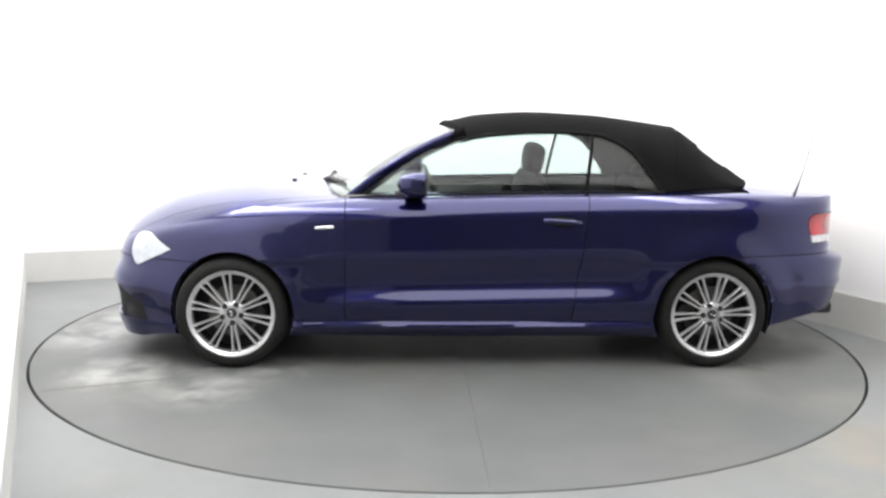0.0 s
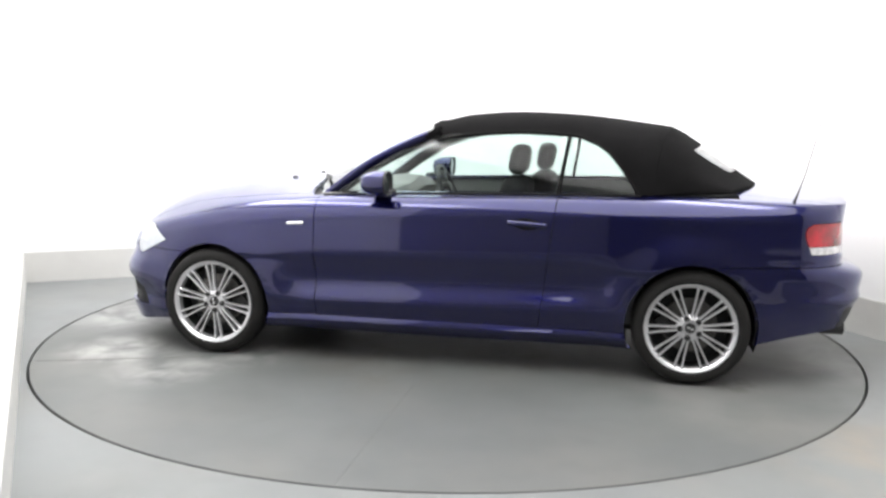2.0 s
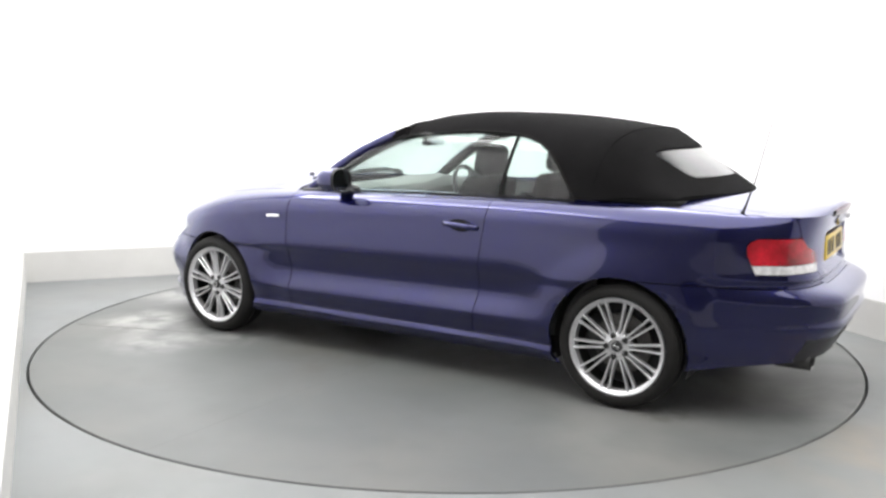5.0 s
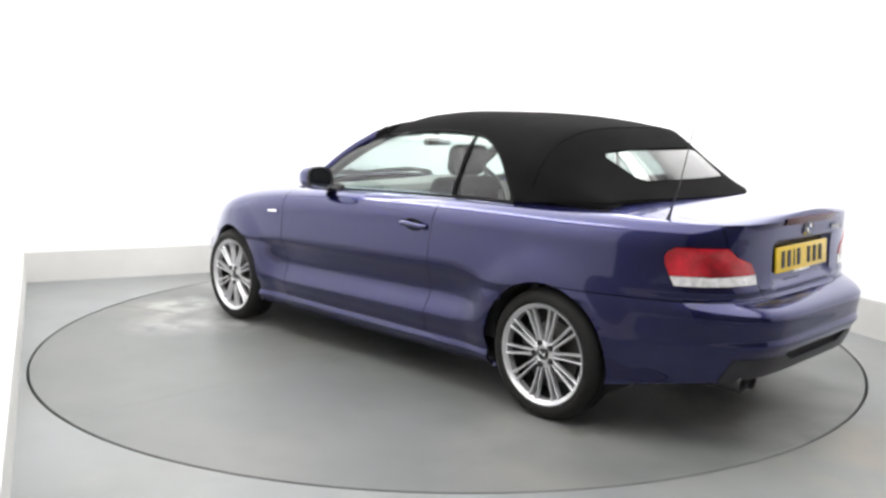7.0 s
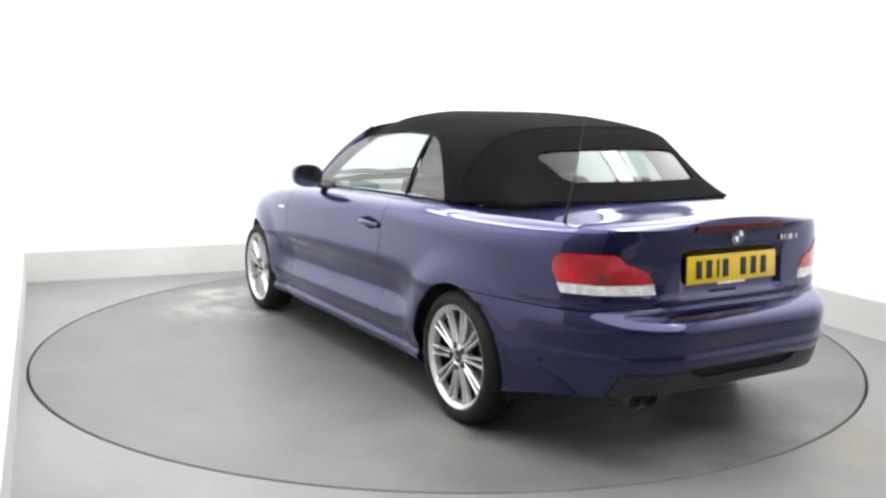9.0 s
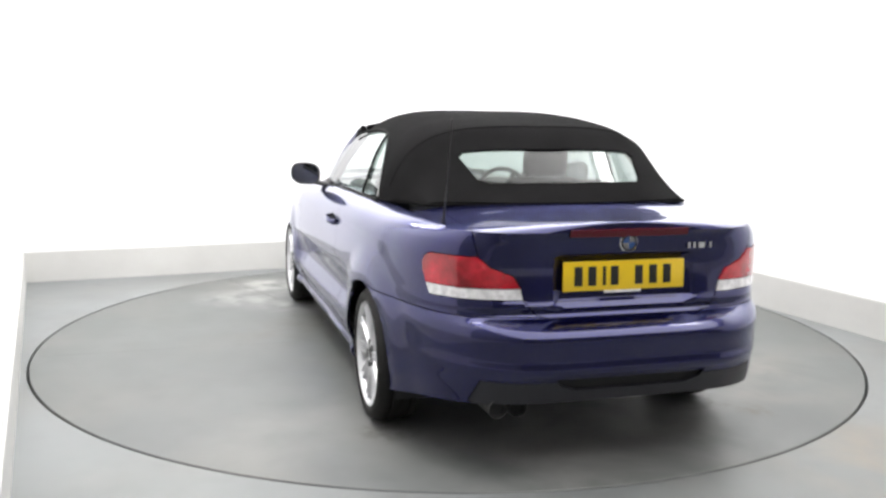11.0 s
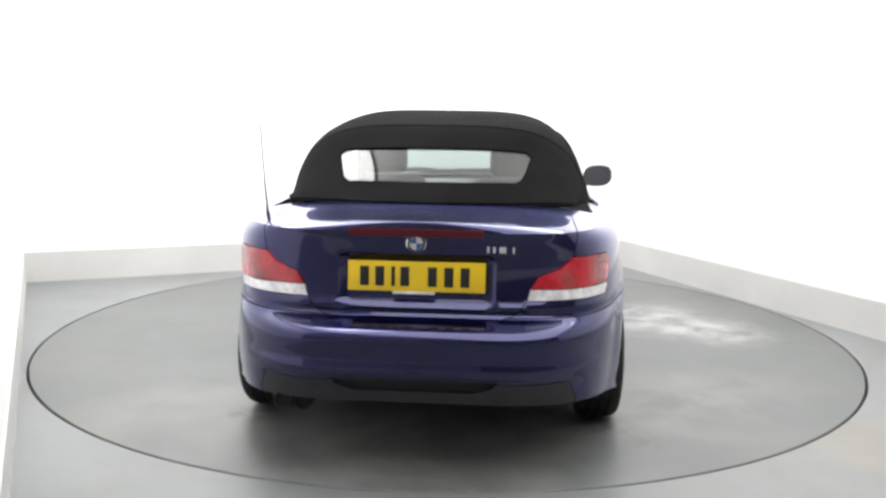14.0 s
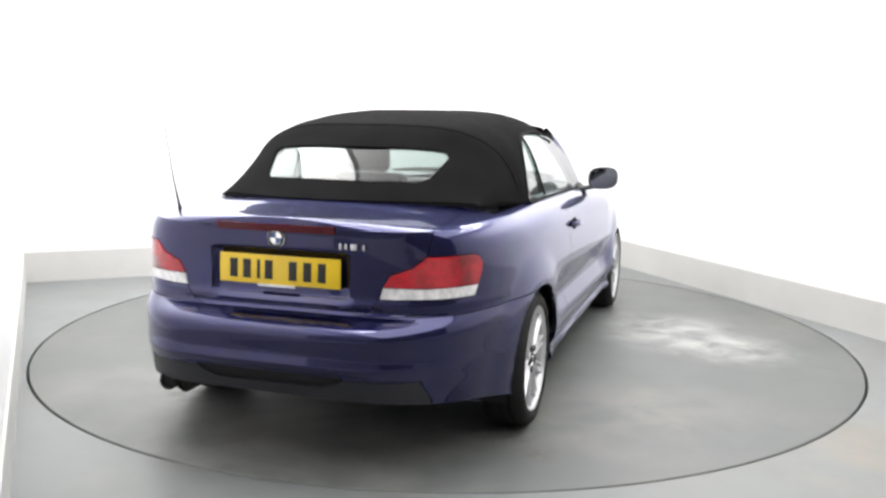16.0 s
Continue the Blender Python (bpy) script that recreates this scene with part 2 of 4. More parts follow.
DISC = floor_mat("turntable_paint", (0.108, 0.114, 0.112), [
    # first three spots: light behind the car, shade on its left, put into colour
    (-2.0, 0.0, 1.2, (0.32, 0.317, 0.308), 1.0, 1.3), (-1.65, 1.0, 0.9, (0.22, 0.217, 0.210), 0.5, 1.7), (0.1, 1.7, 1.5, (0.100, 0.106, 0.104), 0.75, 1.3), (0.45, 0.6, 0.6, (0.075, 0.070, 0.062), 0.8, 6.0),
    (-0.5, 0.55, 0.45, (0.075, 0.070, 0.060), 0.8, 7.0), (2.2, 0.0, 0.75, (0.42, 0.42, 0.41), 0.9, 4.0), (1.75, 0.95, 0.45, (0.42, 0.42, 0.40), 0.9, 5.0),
    (1.3, 1.25, 0.40, (0.34, 0.34, 0.33), 0.8, 6.0), (0.50, -1.35, 0.65, (0.38, 0.38, 0.37), 0.9, 4.0), (0.20, -1.75, 0.50, (0.40, 0.40, 0.39), 0.9, 5.0),
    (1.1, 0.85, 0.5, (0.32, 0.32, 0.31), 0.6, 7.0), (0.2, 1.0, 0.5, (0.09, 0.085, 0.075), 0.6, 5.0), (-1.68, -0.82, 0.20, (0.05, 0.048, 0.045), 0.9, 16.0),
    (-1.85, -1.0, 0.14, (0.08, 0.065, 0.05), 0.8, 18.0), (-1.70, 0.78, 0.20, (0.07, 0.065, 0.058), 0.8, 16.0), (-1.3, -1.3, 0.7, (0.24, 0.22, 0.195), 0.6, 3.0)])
PIT = mat("pit_steel", (0.03, 0.03, 0.03), 0.7, vary=0.2)
SEAM = mat("seam_filler", (0.16, 0.16, 0.155), 0.6, vary=0.3, vary_scale=12)
LIGHTFRAME = mat("light_frame", (0.8, 0.8, 0.8), 0.4, vary=0.03)


# ---- the booth ----


def wall(name, a, b, z0, z1, near, far, material, label, category):
    """An upright slab along the line a to b, from near to far metres outside it."""
    d = (b - a).normalized()
    out = Vector((-d.y, d.x))
    bm = bmesh.new()
    ga = d * (0.0 if a == ML else max(0.0, far))
    gb = d * (0.0 if b == ML else max(0.0, far))
    foot = [a - ga + out * near, b + gb + out * near, b + gb + out * far, a - ga + out * far]
    lo = [bm.verts.new((q.x, q.y, z0)) for q in foot]
    hi = [bm.verts.new((q.x, q.y, z1)) for q in foot]
    bm.faces.new(lo[::-1])
    bm.faces.new(hi)
    for k in range(4):
        j = (k + 1) % 4
        bm.faces.new((lo[k], lo[j], hi[j], hi[k]))
    if near < 0:
        bmesh.ops.bevel(bm, geom=[e for e in bm.edges if e.verts[0].co.z > z1 - 0.001 and e.verts[1].co.z > z1 - 0.001], offset=0.004, segments=2, affect="EDGES")
    bmesh.ops.recalc_face_normals(bm, faces=bm.faces)
    return tagged(part(name, bm, material), label, category, kind="structure")


SIDES = (("back", BL, BR), ("right", BR, FR), ("front", FR, FL), ("corner", FL, ML), ("left", ML, BL))
for nm, a, b in SIDES:
    wall("wall_" + nm, a, b, -0.2, ROOM_H, 0.0, 0.15, {"front": UNSEENWALL, "corner": UNSEENEND}.get(nm, WALL),
         {"front": "plain dark grey unseen wall closing the booth, kept dark for the car's reflections", "corner": "plain grey unseen end of the booth wall, added to shape the car's reflections"}.get(nm, "plain bright white painted wall of the photo booth"), "wall")
for nm, a, b in SIDES:
    wall("baseboard_" + nm, a, b, 0.0, 0.245, -0.014, -0.0005, SKIRT, "tall off-white skirting board along the booth wall", "skirting board")
bm = bmesh.new()
box(bm, (5.9, 8.9, 0.15), pose(0.03, -1.6, ROOM_H + 0.075))
ceiling = tagged(part("ceiling", bm, WALL), "plain white painted ceiling of the photo booth", "ceiling", kind="structure")
ceiling.matrix_world = ROOM

# frame of the added fill softbox, out of view
softbox = tagged(empty("ceiling_fill_softbox"), "large white framed softbox, unseen, added in the ceiling as fill light", "ceiling light")
softbox.matrix_world = ROOM @ pose(BOX_U, BOX_V, ROOM_H)
for sx, sy, x, y in ((BOX_W + 0.12, 0.05, 0, BOX_L / 2 + 0.035), (BOX_W + 0.12, 0.05, 0, -BOX_L / 2 - 0.035), (0.05, BOX_L + 0.02, BOX_W / 2 + 0.035, 0), (0.05, BOX_L + 0.02, -BOX_W / 2 - 0.035, 0)):
    bm = bmesh.new()
    box(bm, (sx, sy, 0.09), pose(x, y, -0.045), 0.006)
    part("frame", bm, LIGHTFRAME, softbox)
for m, run in STRIPS:
    strip = tagged(empty("strip_light"), "long white metal strip light aimed at the wall", "strip light", "strip lights along the walls")
    strip.matrix_world = m
    bm = bmesh.new()
    box(bm, (STRIP_W + 0.06, run + 0.08, 0.03), pose(0, 0, 0.035), 0.006)
    part("tray", bm, LIGHTFRAME, strip)
    for sgn in (1, -1):
        bm = bmesh.new()
        box(bm, (0.02, run + 0.08, 0.05), pose(sgn * (STRIP_W / 2 + 0.03), 0, 0.0), 0.004)
        part("side", bm, LIGHTFRAME, strip)

# floor with a round opening, the pit under it, and the turning disc
R_DISC, R_HOLE = 2.466, 2.480
HUB = Vector((0.0145, 0.040, 0.0))          # the middle of the turntable
bm = bmesh.new()
N = 256
ring = [bm.verts.new((HUB.x + R_HOLE * math.cos(2 * math.pi * k / N), HUB.y + R_HOLE * math.sin(2 * math.pi * k / N), 0)) for k in range(N)]
low = [bm.verts.new((v.co.x, v.co.y, -0.12)) for v in ring]
turn = ROOM.to_3x3()
outer = []
for k in range(N):
    d = Vector((math.cos(2 * math.pi * k / N), math.sin(2 * math.pi * k / N), 0))
    q = turn.inverted() @ d
    reach = min(((U1 + 0.1) if q.x > 0 else (U0 - 0.1)) / q.x if abs(q.x) > 1e-6 else 99,
                ((V1 + 0.1) if q.y > 0 else (V0 - 0.1)) / q.y if abs(q.y) > 1e-6 else 99)
    outer.append(bm.verts.new(d * reach))
for k in range(N):
    j = (k + 1) % N
    bm.faces.new((ring[k], outer[k], outer[j], ring[j]))
    bm.faces.new((low[k], ring[k], ring[j], low[j]))
for cu in (U0 - 0.1, U1 + 0.1):
    for cv in (V0 - 0.1, V1 + 0.1):
        c = turn @ Vector((cu, cv, 0))
        cvx = bm.verts.new(c)
        a = math.atan2(c.y, c.x) / (2 * math.pi) * N
        k = int(math.floor(a)) % N
        bm.faces.new((outer[k], cvx, outer[(k + 1) % N]))
bmesh.ops.recalc_face_normals(bm, faces=bm.faces)
tagged(part("floor", bm, FLOOR), "worn grey painted concrete floor of the booth", "floor", kind="structure")
bm = bmesh.new()
bmesh.ops.create_circle(bm, cap_ends=True, segments=96, radius=2.6, matrix=pose(HUB.x, HUB.y, -0.12))
tagged(part("pit", bm, PIT), "dark shallow pit under the turntable", "pit", kind="structure")

turntable = tagged(empty("turntable"), "round grey painted vehicle turntable set flush in the floor", "turntable")
SEAM_X = -0.065
for sgn in (1, -1):
    bm = bmesh.new()
    edge = SEAM_X + 0.0006 * sgn
    a0 = math.acos(edge / R_DISC)
    span = (-a0, a0) if sgn > 0 else (a0, 2 * math.pi - a0)
    rim_pts = [(math.cos(a), math.sin(a)) for a in np.linspace(span[0], span[1], 120)]
    rings = [[bm.verts.new((x * r, y * r, z)) for x, y in rim_pts] for r, z in ((R_DISC - 0.004, 0.0), (R_DISC, -0.004), (R_DISC, -0.06))]
    bm.faces.new(rings[0])
    for ra, rb in zip(rings, rings[1:]):
        for k in range(len(ra)):
            j = (k + 1) % len(ra)
            bm.faces.new((ra[k], rb[k], rb[j], ra[j]))
    bmesh.ops.recalc_face_normals(bm, faces=bm.faces)
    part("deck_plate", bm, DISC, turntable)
# faint filled joint across one plate
bm = bmesh.new()
a, b = Vector((2.07, 1.285, 0.0)), Vector((1.22, 0.97, 0.0))
flat = Matrix.Translation((a + b) / 2) @ (b - a).to_track_quat("X", "Z").to_matrix().to_4x4()
box(bm, ((b - a).length, 0.005, 0.003), flat)
part("joint", bm, SEAM, turntable)

# ---- the car: x forward, y to its left, z up, between its axles ----
TYRE_R, AXLE = 0.305, 1.33
car = tagged(empty("convertible_car"), "dark blue two-door convertible with a closed black canvas roof", "car")

xf_of = curve((0.11, 2.07), (0.20, 2.10), (0.33, 2.112), (0.42, 2.120), (0.47, 2.112), (0.54, 2.082), (0.58, 2.078), (0.66, 2.055), (0.80, 2.0))
xr_of = curve((0.24, -2.17), (0.30, -2.19), (0.355, -2.215), (0.41, -2.236), (0.432, -2.252), (0.452, -2.259), (0.480, -2.252), (0.545, -2.262),
              (0.568, -2.264), (0.590, -2.250), (0.608, -2.218), (0.622, -2.180), (0.632, -2.152), (0.645, -2.143), (0.675, -2.149), (0.700, -2.136), (0.80, -2.133), (0.93, -2.148), (0.965, -2.165), (0.99, -2.18))
inset_of = curve((0.11, -0.105), (0.15, -0.085), (0.18, -0.060), (0.205, -0.036), (0.220, -0.023), (0.234, -0.021), (0.262, -0.035), (0.285, -0.031), (0.33, -0.011), (0.375, -0.001), (0.42, 0.0), (0.9, 0.0))
valley_of = curve((0.335, 0.0), (0.362, -0.002), (0.380, -0.007), (0.450, -0.031), (0.470, -0.0345), (0.50, -0.033), (0.57, -0.015), (0.62, -0.004), (0.66, 0.0))
lean_of = curve((0.575, 0.0), (0.607, 0.010), (0.72, 0.004), (0.86, -0.006), (0.99, -0.006))
shoulder_of = curve((-2.25, 0.955), (-1.9, 0.958), (-1.5, 0.968), (-1.0, 0.972), (-0.5, 0.965), (0, 0.952), (0.4, 0.938), (0.7, 0.925),
                    (1.0, 0.902), (1.3, 0.866), (1.6, 0.806), (1.85, 0.740), (2.0, 0.690), (2.1, 0.655))
crown_of = curve((-2.25, 0.991), (-2.14, 0.993), (-2.02, 0.993), (-1.9, 0.997), (-1.8, 1.005), (-1.74, 1.014), (-1.5, 1.03), (-1.0, 1.03), (0.5, 1.01), (0.80, 0.984), (0.92, 0.986),
                 (1.10, 0.997), (1.25, 0.995), (1.41, 0.980), (1.58, 0.950), (1.72, 0.913), (1.85, 0.860), (1.95, 0.803), (2.05, 0.722), (2.1, 0.666))
bottom_of = curve((-2.3, 0.322), (-2.1, 0.300), (-1.9, 0.276), (-1.69, 0.240), (-1.4, 0.19), (-1.0, 0.172), (0, 0.166), (0.9, 0.175), (1.5, 0.178),
                  (1.66, 0.168), (1.9, 0.125), (2.1, 0.115))
half_of = curve((-2.3, 0.855), (-1.33, 0.868), (-0.4, 0.873), (0.3, 0.885), (0.8, 0.895), (1.33, 0.900), (2.1, 0.865))
NF, NR = 4.4, 4.9


def columns(n):
    """Even steps round half the plan, from the nose to the tail: (share of the front or rear length, share of the width)."""
    dense = []
    for k in range(2001):
        a = math.pi * k / 2000
        c, s_ = math.cos(a), math.sin(a)
        e = NF if c > 0 else NR
        dense.append((math.copysign(abs(c) ** (2 / e), c), max(0.0, s_) ** (2 / e)))
    run = [0.0]
    for p, q in zip(dense, dense[1:]):
        run.append(run[-1] + math.hypot((q[0] - p[0]) * 2.15, (q[1] - p[1]) * 0.86))
    out, j = [], 0
    for k in range(n + 1):
        want = run[-1] * k / n
        while j < 1999 and run[j + 1] < want:
            j += 1
        t = (want - run[j]) / (run[j + 1] - run[j])
        out.append(tuple(dense[j][i] + t * (dense[j + 1][i] - dense[j][i]) for i in (0, 1)))
    return out


def skin(cu, sw, z, zs):
    """A point of the car's side, nose and tail at height z."""
    ledge = 1 - 0.65 * ss(sw, 0.45, 0.86)
    x = cu * (xf_of(z) if cu > 0 else 2.165 + (-xr_of(z) - 2.165) * ledge)
    tuck = max(0.0, (z - (zs - 0.105)) / 0.105)
    y = half_of(x) + inset_of(z) * (1 - 0.7 * ss(abs(x), 1.0, 1.7)) + lean_of(z) * ss(x, -1.75, -1.15) * (1 - ss(x, 1.15, 1.6)) + 1.25 * valley_of(z + 0.022 * x) * ss(x, -1.02, -0.70) * (1 - ss(x, 0.66, 1.04)) - (0.030 * tuck + 0.064 * tuck ** 4.0) * (1 - 0.45 * ss(-x, 1.3, 2.1)) - 0.03 * ss(x, 1.4, 2.0) * ss(z, 0.5, 0.75)
    # cheek of the front bumper
    y += 0.034 * ss(x, 1.66, 1.88) * (1 - ss(z, 0.46, 0.55)) * ss(z, 0.30, 0.44)
    for ax in (AXLE, -AXLE):
        d = math.hypot(x - ax, z - TYRE_R)
        y += 0.022 * (1 - ss(d, 0.35, 0.52)) * ss(d, 0.2, 0.33)
    return x, y * sw, z


def hull():
    bm = bmesh.new()
    kind = bm.faces.layers.int.new("top")
    cols = columns(236)
    rows_side, rows_top = 58, 18
    left = []
    for cu, sw in cols:
        xr = cu * (2.07 if cu > 0 else 2.18)
        zs, zb = shoulder_of(xr), bottom_of(xr)
        line = [skin(cu, sw, zb + (zs - zb) * j / rows_side, zs) for j in range(rows_side + 1)]
        xs, ys, _ = line[-1]
        zc = zs + (crown_of(xs) - zs) * ss(ys, 0.0, 0.35)
        for j in range(1, rows_top + 1):
            k = 1 - j / rows_top
            line.append((xs, ys * k, zs + (zc - zs) * (1 - k ** 2.3)))
        left.append(line)
    right = [[(x, -y, z) for x, y, z in line] for line in left]
    for lines, flip in ((left, False), (right, True)):
        vs = [[bm.verts.new(q) for q in line] for line in lines]
        for a, b in zip(vs, vs[1:]):
            for j in range(rows_side + rows_top):
                quad = (a[j], b[j], b[j + 1], a[j + 1])
                fc = bm.faces.new(quad[::-1] if flip else quad)
                fc[kind] = 1 if j >= rows_side else 0
    bmesh.ops.remove_doubles(bm, verts=bm.verts, dist=0.0004)
    bmesh.ops.dissolve_degenerate(bm, edges=bm.edges, dist=0.0003)
    # wheel openings
    gone = []
    for ax in (AXLE, -AXLE):
        for v in bm.verts:
            if abs(v.co.y) > 0.5:
                dx, dz = v.co.x - ax, v.co.z - TYRE_R
                if math.hypot(dx, dz) < 0.338:
                    v.tag = True
    for fc in bm.faces:
        if all(v.tag for v in fc.verts):
            gone.append(fc)
    bmesh.ops.delete(bm, geom=gone, context="FACES")
    for v in bm.verts:
        if v.tag:
            ax = AXLE if v.co.x > 0 else -AXLE
            dx, dz = v.co.x - ax, v.co.z - TYRE_R
            d = math.hypot(dx, dz)
            v.co.x, v.co.z = ax + dx / d * 0.338, TYRE_R + dz / d * 0.338
            v.tag = False
    # the hollow round the number plate
    for v in bm.verts:
        if v.co.x < -2.05 and 0.6 < v.co.z < 0.93:
            v.co.x += 0.02 * (1 - ss(abs(v.co.y), 0.272, 0.30)) * ss(v.co.z, 0.665, 0.69) * (1 - ss(v.co.z, 0.848, 0.872))
    return bm, kind


LID = [(0.60, 1.1), (0.60, 0.93), (0.585, 0.862), (0.54, 0.822), (0.456, 0.790), (0.428, 0.745), (0.418, 0.700), (0.375, 0.645), (0.32, 0.628),
       (-0.32, 0.628), (-0.375, 0.645), (-0.418, 0.700), (-0.428, 0.745), (-0.456, 0.790), (-0.54, 0.822), (-0.585, 0.862), (-0.60, 0.93), (-0.60, 1.1)]
VAL = [(-0.50, 0.1), (-0.615, 0.315), (-0.585, 0.400), (0.585, 0.400), (0.615, 0.315), (0.50, 0.1)]
GRILLE = [(-0.23, 0.362), (-0.295, 0.385), (-0.315, 0.410), (0.315, 0.410), (0.295, 0.385), (0.23, 0.362)]
TAIL = [(-2.02, 0.700), (-1.918, 0.700), (-1.900, 0.742), (-1.880, 0.790), (-1.878, 0.822), (-1.890, 0.846), (-1.915, 0.860), (-1.96, 0.862), (-2.02, 0.862)]
INTAKE = [(1.82, 0.235), (1.86, 0.33), (2.02, 0.42), (2.2, 0.47), (2.2, 0.235)]
LAMP = [(1.665, 0.640), (1.805, 0.722), (1.93, 0.712), (2.10, 0.675), (2.10, 0.58), (1.875, 0.540)]


def panel_of(c, top):
    x, y, z = c
    side = "l" if y > 0 else "r"
    if x < -1.88 and not top or x < -1.56 and top:
        if inside(y, z, LID) or top and abs(y) < 0.60:
            return "boot_lid", ""
    if not top and (inside(x, z, TAIL) or x < -2.0 and 0.70 < z < 0.862):
        return ("tail_light", side)
    if z < 0.635 and x < -1.36 and not top:
        if x < -2.05 and inside(y, z, GRILLE):
            return "grille", ""
        if x < -1.9 and inside(y, z, VAL):
            return "valance", ""
        return "rear_bumper", ""
    if abs(y) + 0.6 * z > 1.008 and inside(x, z, LAMP):
        return "headlight", side
    if not top and inside(x, z, INTAKE):
        return "air_intake", ""
    if not top and x > 1.48 and z < 0.585:
        return "front_bumper", ""
    if top and x > 0.60 and abs(y) < 0.70 - 0.18 * max(0.0, x - 1.2) / 0.85:
        return "bonnet", ""
    if -0.62 + (0.976 - z) * 0.119 < x < 0.715 and z > 0.262:
        return "door", side
    if z < 0.262 and abs(x) < 1.1:
        return "sill", side
    return ("front_wing" if x > 0 else "rear_wing"), side


def cuts(bm):
    def cut(test, co, no):
        fs = [fc for fc in bm.faces if test(fc.calc_center_median())]
        geom = set(fs)
        for fc in fs:
            geom.update(fc.verts)
            geom.update(fc.edges)
        bmesh.ops.bisect_plane(bm, geom=list(geom), dist=0.0008, plane_co=co, plane_no=Vector(no).normalized())
    cut(lambda c: abs(c.x - 0.715) < 0.1, (0.715, 0, 0), (1, 0, 0))
    cut(lambda c: -0.8 < c.x < -0.4, (-0.62, 0, 0.976), (1, 0, 0.119))
    cut(lambda c: abs(c.z - 0.262) < 0.06 and abs(c.x) < 1.2, (0, 0, 0.262), (0, 0, 1))
    cut(lambda c: abs(c.z - 0.635) < 0.06 and c.x < -1.3, (0, 0, 0.635), (0, 0, 1))
    cut(lambda c: abs(c.z - 0.585) < 0.04 and c.x > 1.4, (0, 0, 0.585), (0, 0, 1))
    for s_ in (1, -1):
        cut(lambda c: 0.55 < c.x < 1.25 and abs(c.y - s_ * 0.70) < 0.06 and c.z > 0.6, (0, s_ * 0.70, 0), (0, 1, 0))
        cut(lambda c: c.x > 1.2 and 0.4 < abs(c.y) < 0.75 and c.z > 0.6, (1.2, s_ * 0.70, 0), (0.18, s_ * 0.85, 0))
    for z in (0.70, 0.742, 0.862, 0.628):
        cut(lambda c: abs(c.z - z) < 0.05 and c.x < -1.7, (0, 0, z), (0, 0, 1))
    for a, b in zip(TAIL, TAIL[1:-1]):
        cut(lambda c: -2.06 < c.x < -1.8 and min(a[1], b[1]) - 0.03 < c.z < max(a[1], b[1]) + 0.03, (a[0], 0, a[1]), (a[1] - b[1], 0, b[0] - a[0]))
    for a, b in zip(LID, LID[1:]):
        lo, hi = min(a[1], b[1]) - 0.03, max(a[1], b[1]) + 0.03
        ylo, yhi = min(a[0], b[0]) - 0.04, max(a[0], b[0]) + 0.04
        cut(lambda c: c.x < -1.85 and lo < c.z < hi and ylo < c.y < yhi, (0, *a), (0, a[1] - b[1], b[0] - a[0]))
    for s_ in (1, -1):
        cut(lambda c: c.x < -1.5 and abs(c.y - s_ * 0.60) < 0.05 and c.z > 0.92, (0, s_ * 0.60, 0), (0, 1, 0))
    for a, b in zip(VAL, VAL[1:]):
        cut(lambda c: c.x < -1.85 and min(a[1], b[1]) - 0.02 < c.z < max(a[1], b[1]) + 0.02 and min(a[0], b[0]) - 0.03 < c.y < max(a[0], b[0]) + 0.03, (0, *a), (0, a[1] - b[1], b[0] - a[0]))
    for i in range(len(GRILLE)):
        a, b = GRILLE[i - 1], GRILLE[i]
        cut(lambda c: c.x < -1.95 and 0.33 < c.z < 0.46 and min(a[0], b[0]) - 0.04 < c.y < max(a[0], b[0]) + 0.04, (0, *a), (0, a[1] - b[1], b[0] - a[0]))
    for i in range(len(INTAKE)):
        a, b = INTAKE[i - 1], INTAKE[i]
        cut(lambda c: min(a[0], b[0]) - 0.03 < c.x < max(a[0], b[0]) + 0.03 and min(a[1], b[1]) - 0.02 < c.z < max(a[1], b[1]) + 0.02, (a[0], 0, a[1]), (a[1] - b[1], 0, b[0] - a[0]))
    for s_ in (1, -1):
        cut(lambda c: c.x > 1.6 and 0.5 < s_ * c.y < 0.75 and 0.5 < c.z < 0.75, (0, s_ * 0.60, 0.68), (0, s_, 0.6))
    for i in range(len(LAMP)):
        a, b = LAMP[i - 1], LAMP[i]
        cut(lambda c: min(a[0], b[0]) - 0.03 < c.x < max(a[0], b[0]) + 0.03 and min(a[1], b[1]) - 0.02 < c.z < max(a[1], b[1]) + 0.02 and abs(c.y) > 0.3, (a[0], 0, a[1]), (a[1] - b[1], 0, b[0] - a[0]))


def take(bm, keep):
    """A copy of some of the faces as a sheet of its own."""
    out = bmesh.new()
    made = {}
    for fc in keep:
        vs = []
        for v in fc.verts:
            if v.index not in made:
                made[v.index] = out.verts.new(v.co)
            vs.append(made[v.index])
        try:
            out.faces.new(vs)
        except ValueError:
            pass
    out.normal_update()
    return out


def tidy(bm):
    """Drop crumbs: patches of a few faces cut off from the rest."""
    bm.faces.index_update()
    seen, crumbs = set(), []
    for fc in bm.faces:
        if fc.index in seen:
            continue
        patch, stack = [], [fc]
        seen.add(fc.index)
        while stack:
            f2 = stack.pop()
            patch.append(f2)
            for e in f2.edges:
                for f3 in e.link_faces:
                    if f3.index not in seen:
                        seen.add(f3.index)
                        stack.append(f3)
        if len(patch) < 8:
            crumbs += patch
    if crumbs:
        bmesh.ops.delete(bm, geom=crumbs, context="FACES")


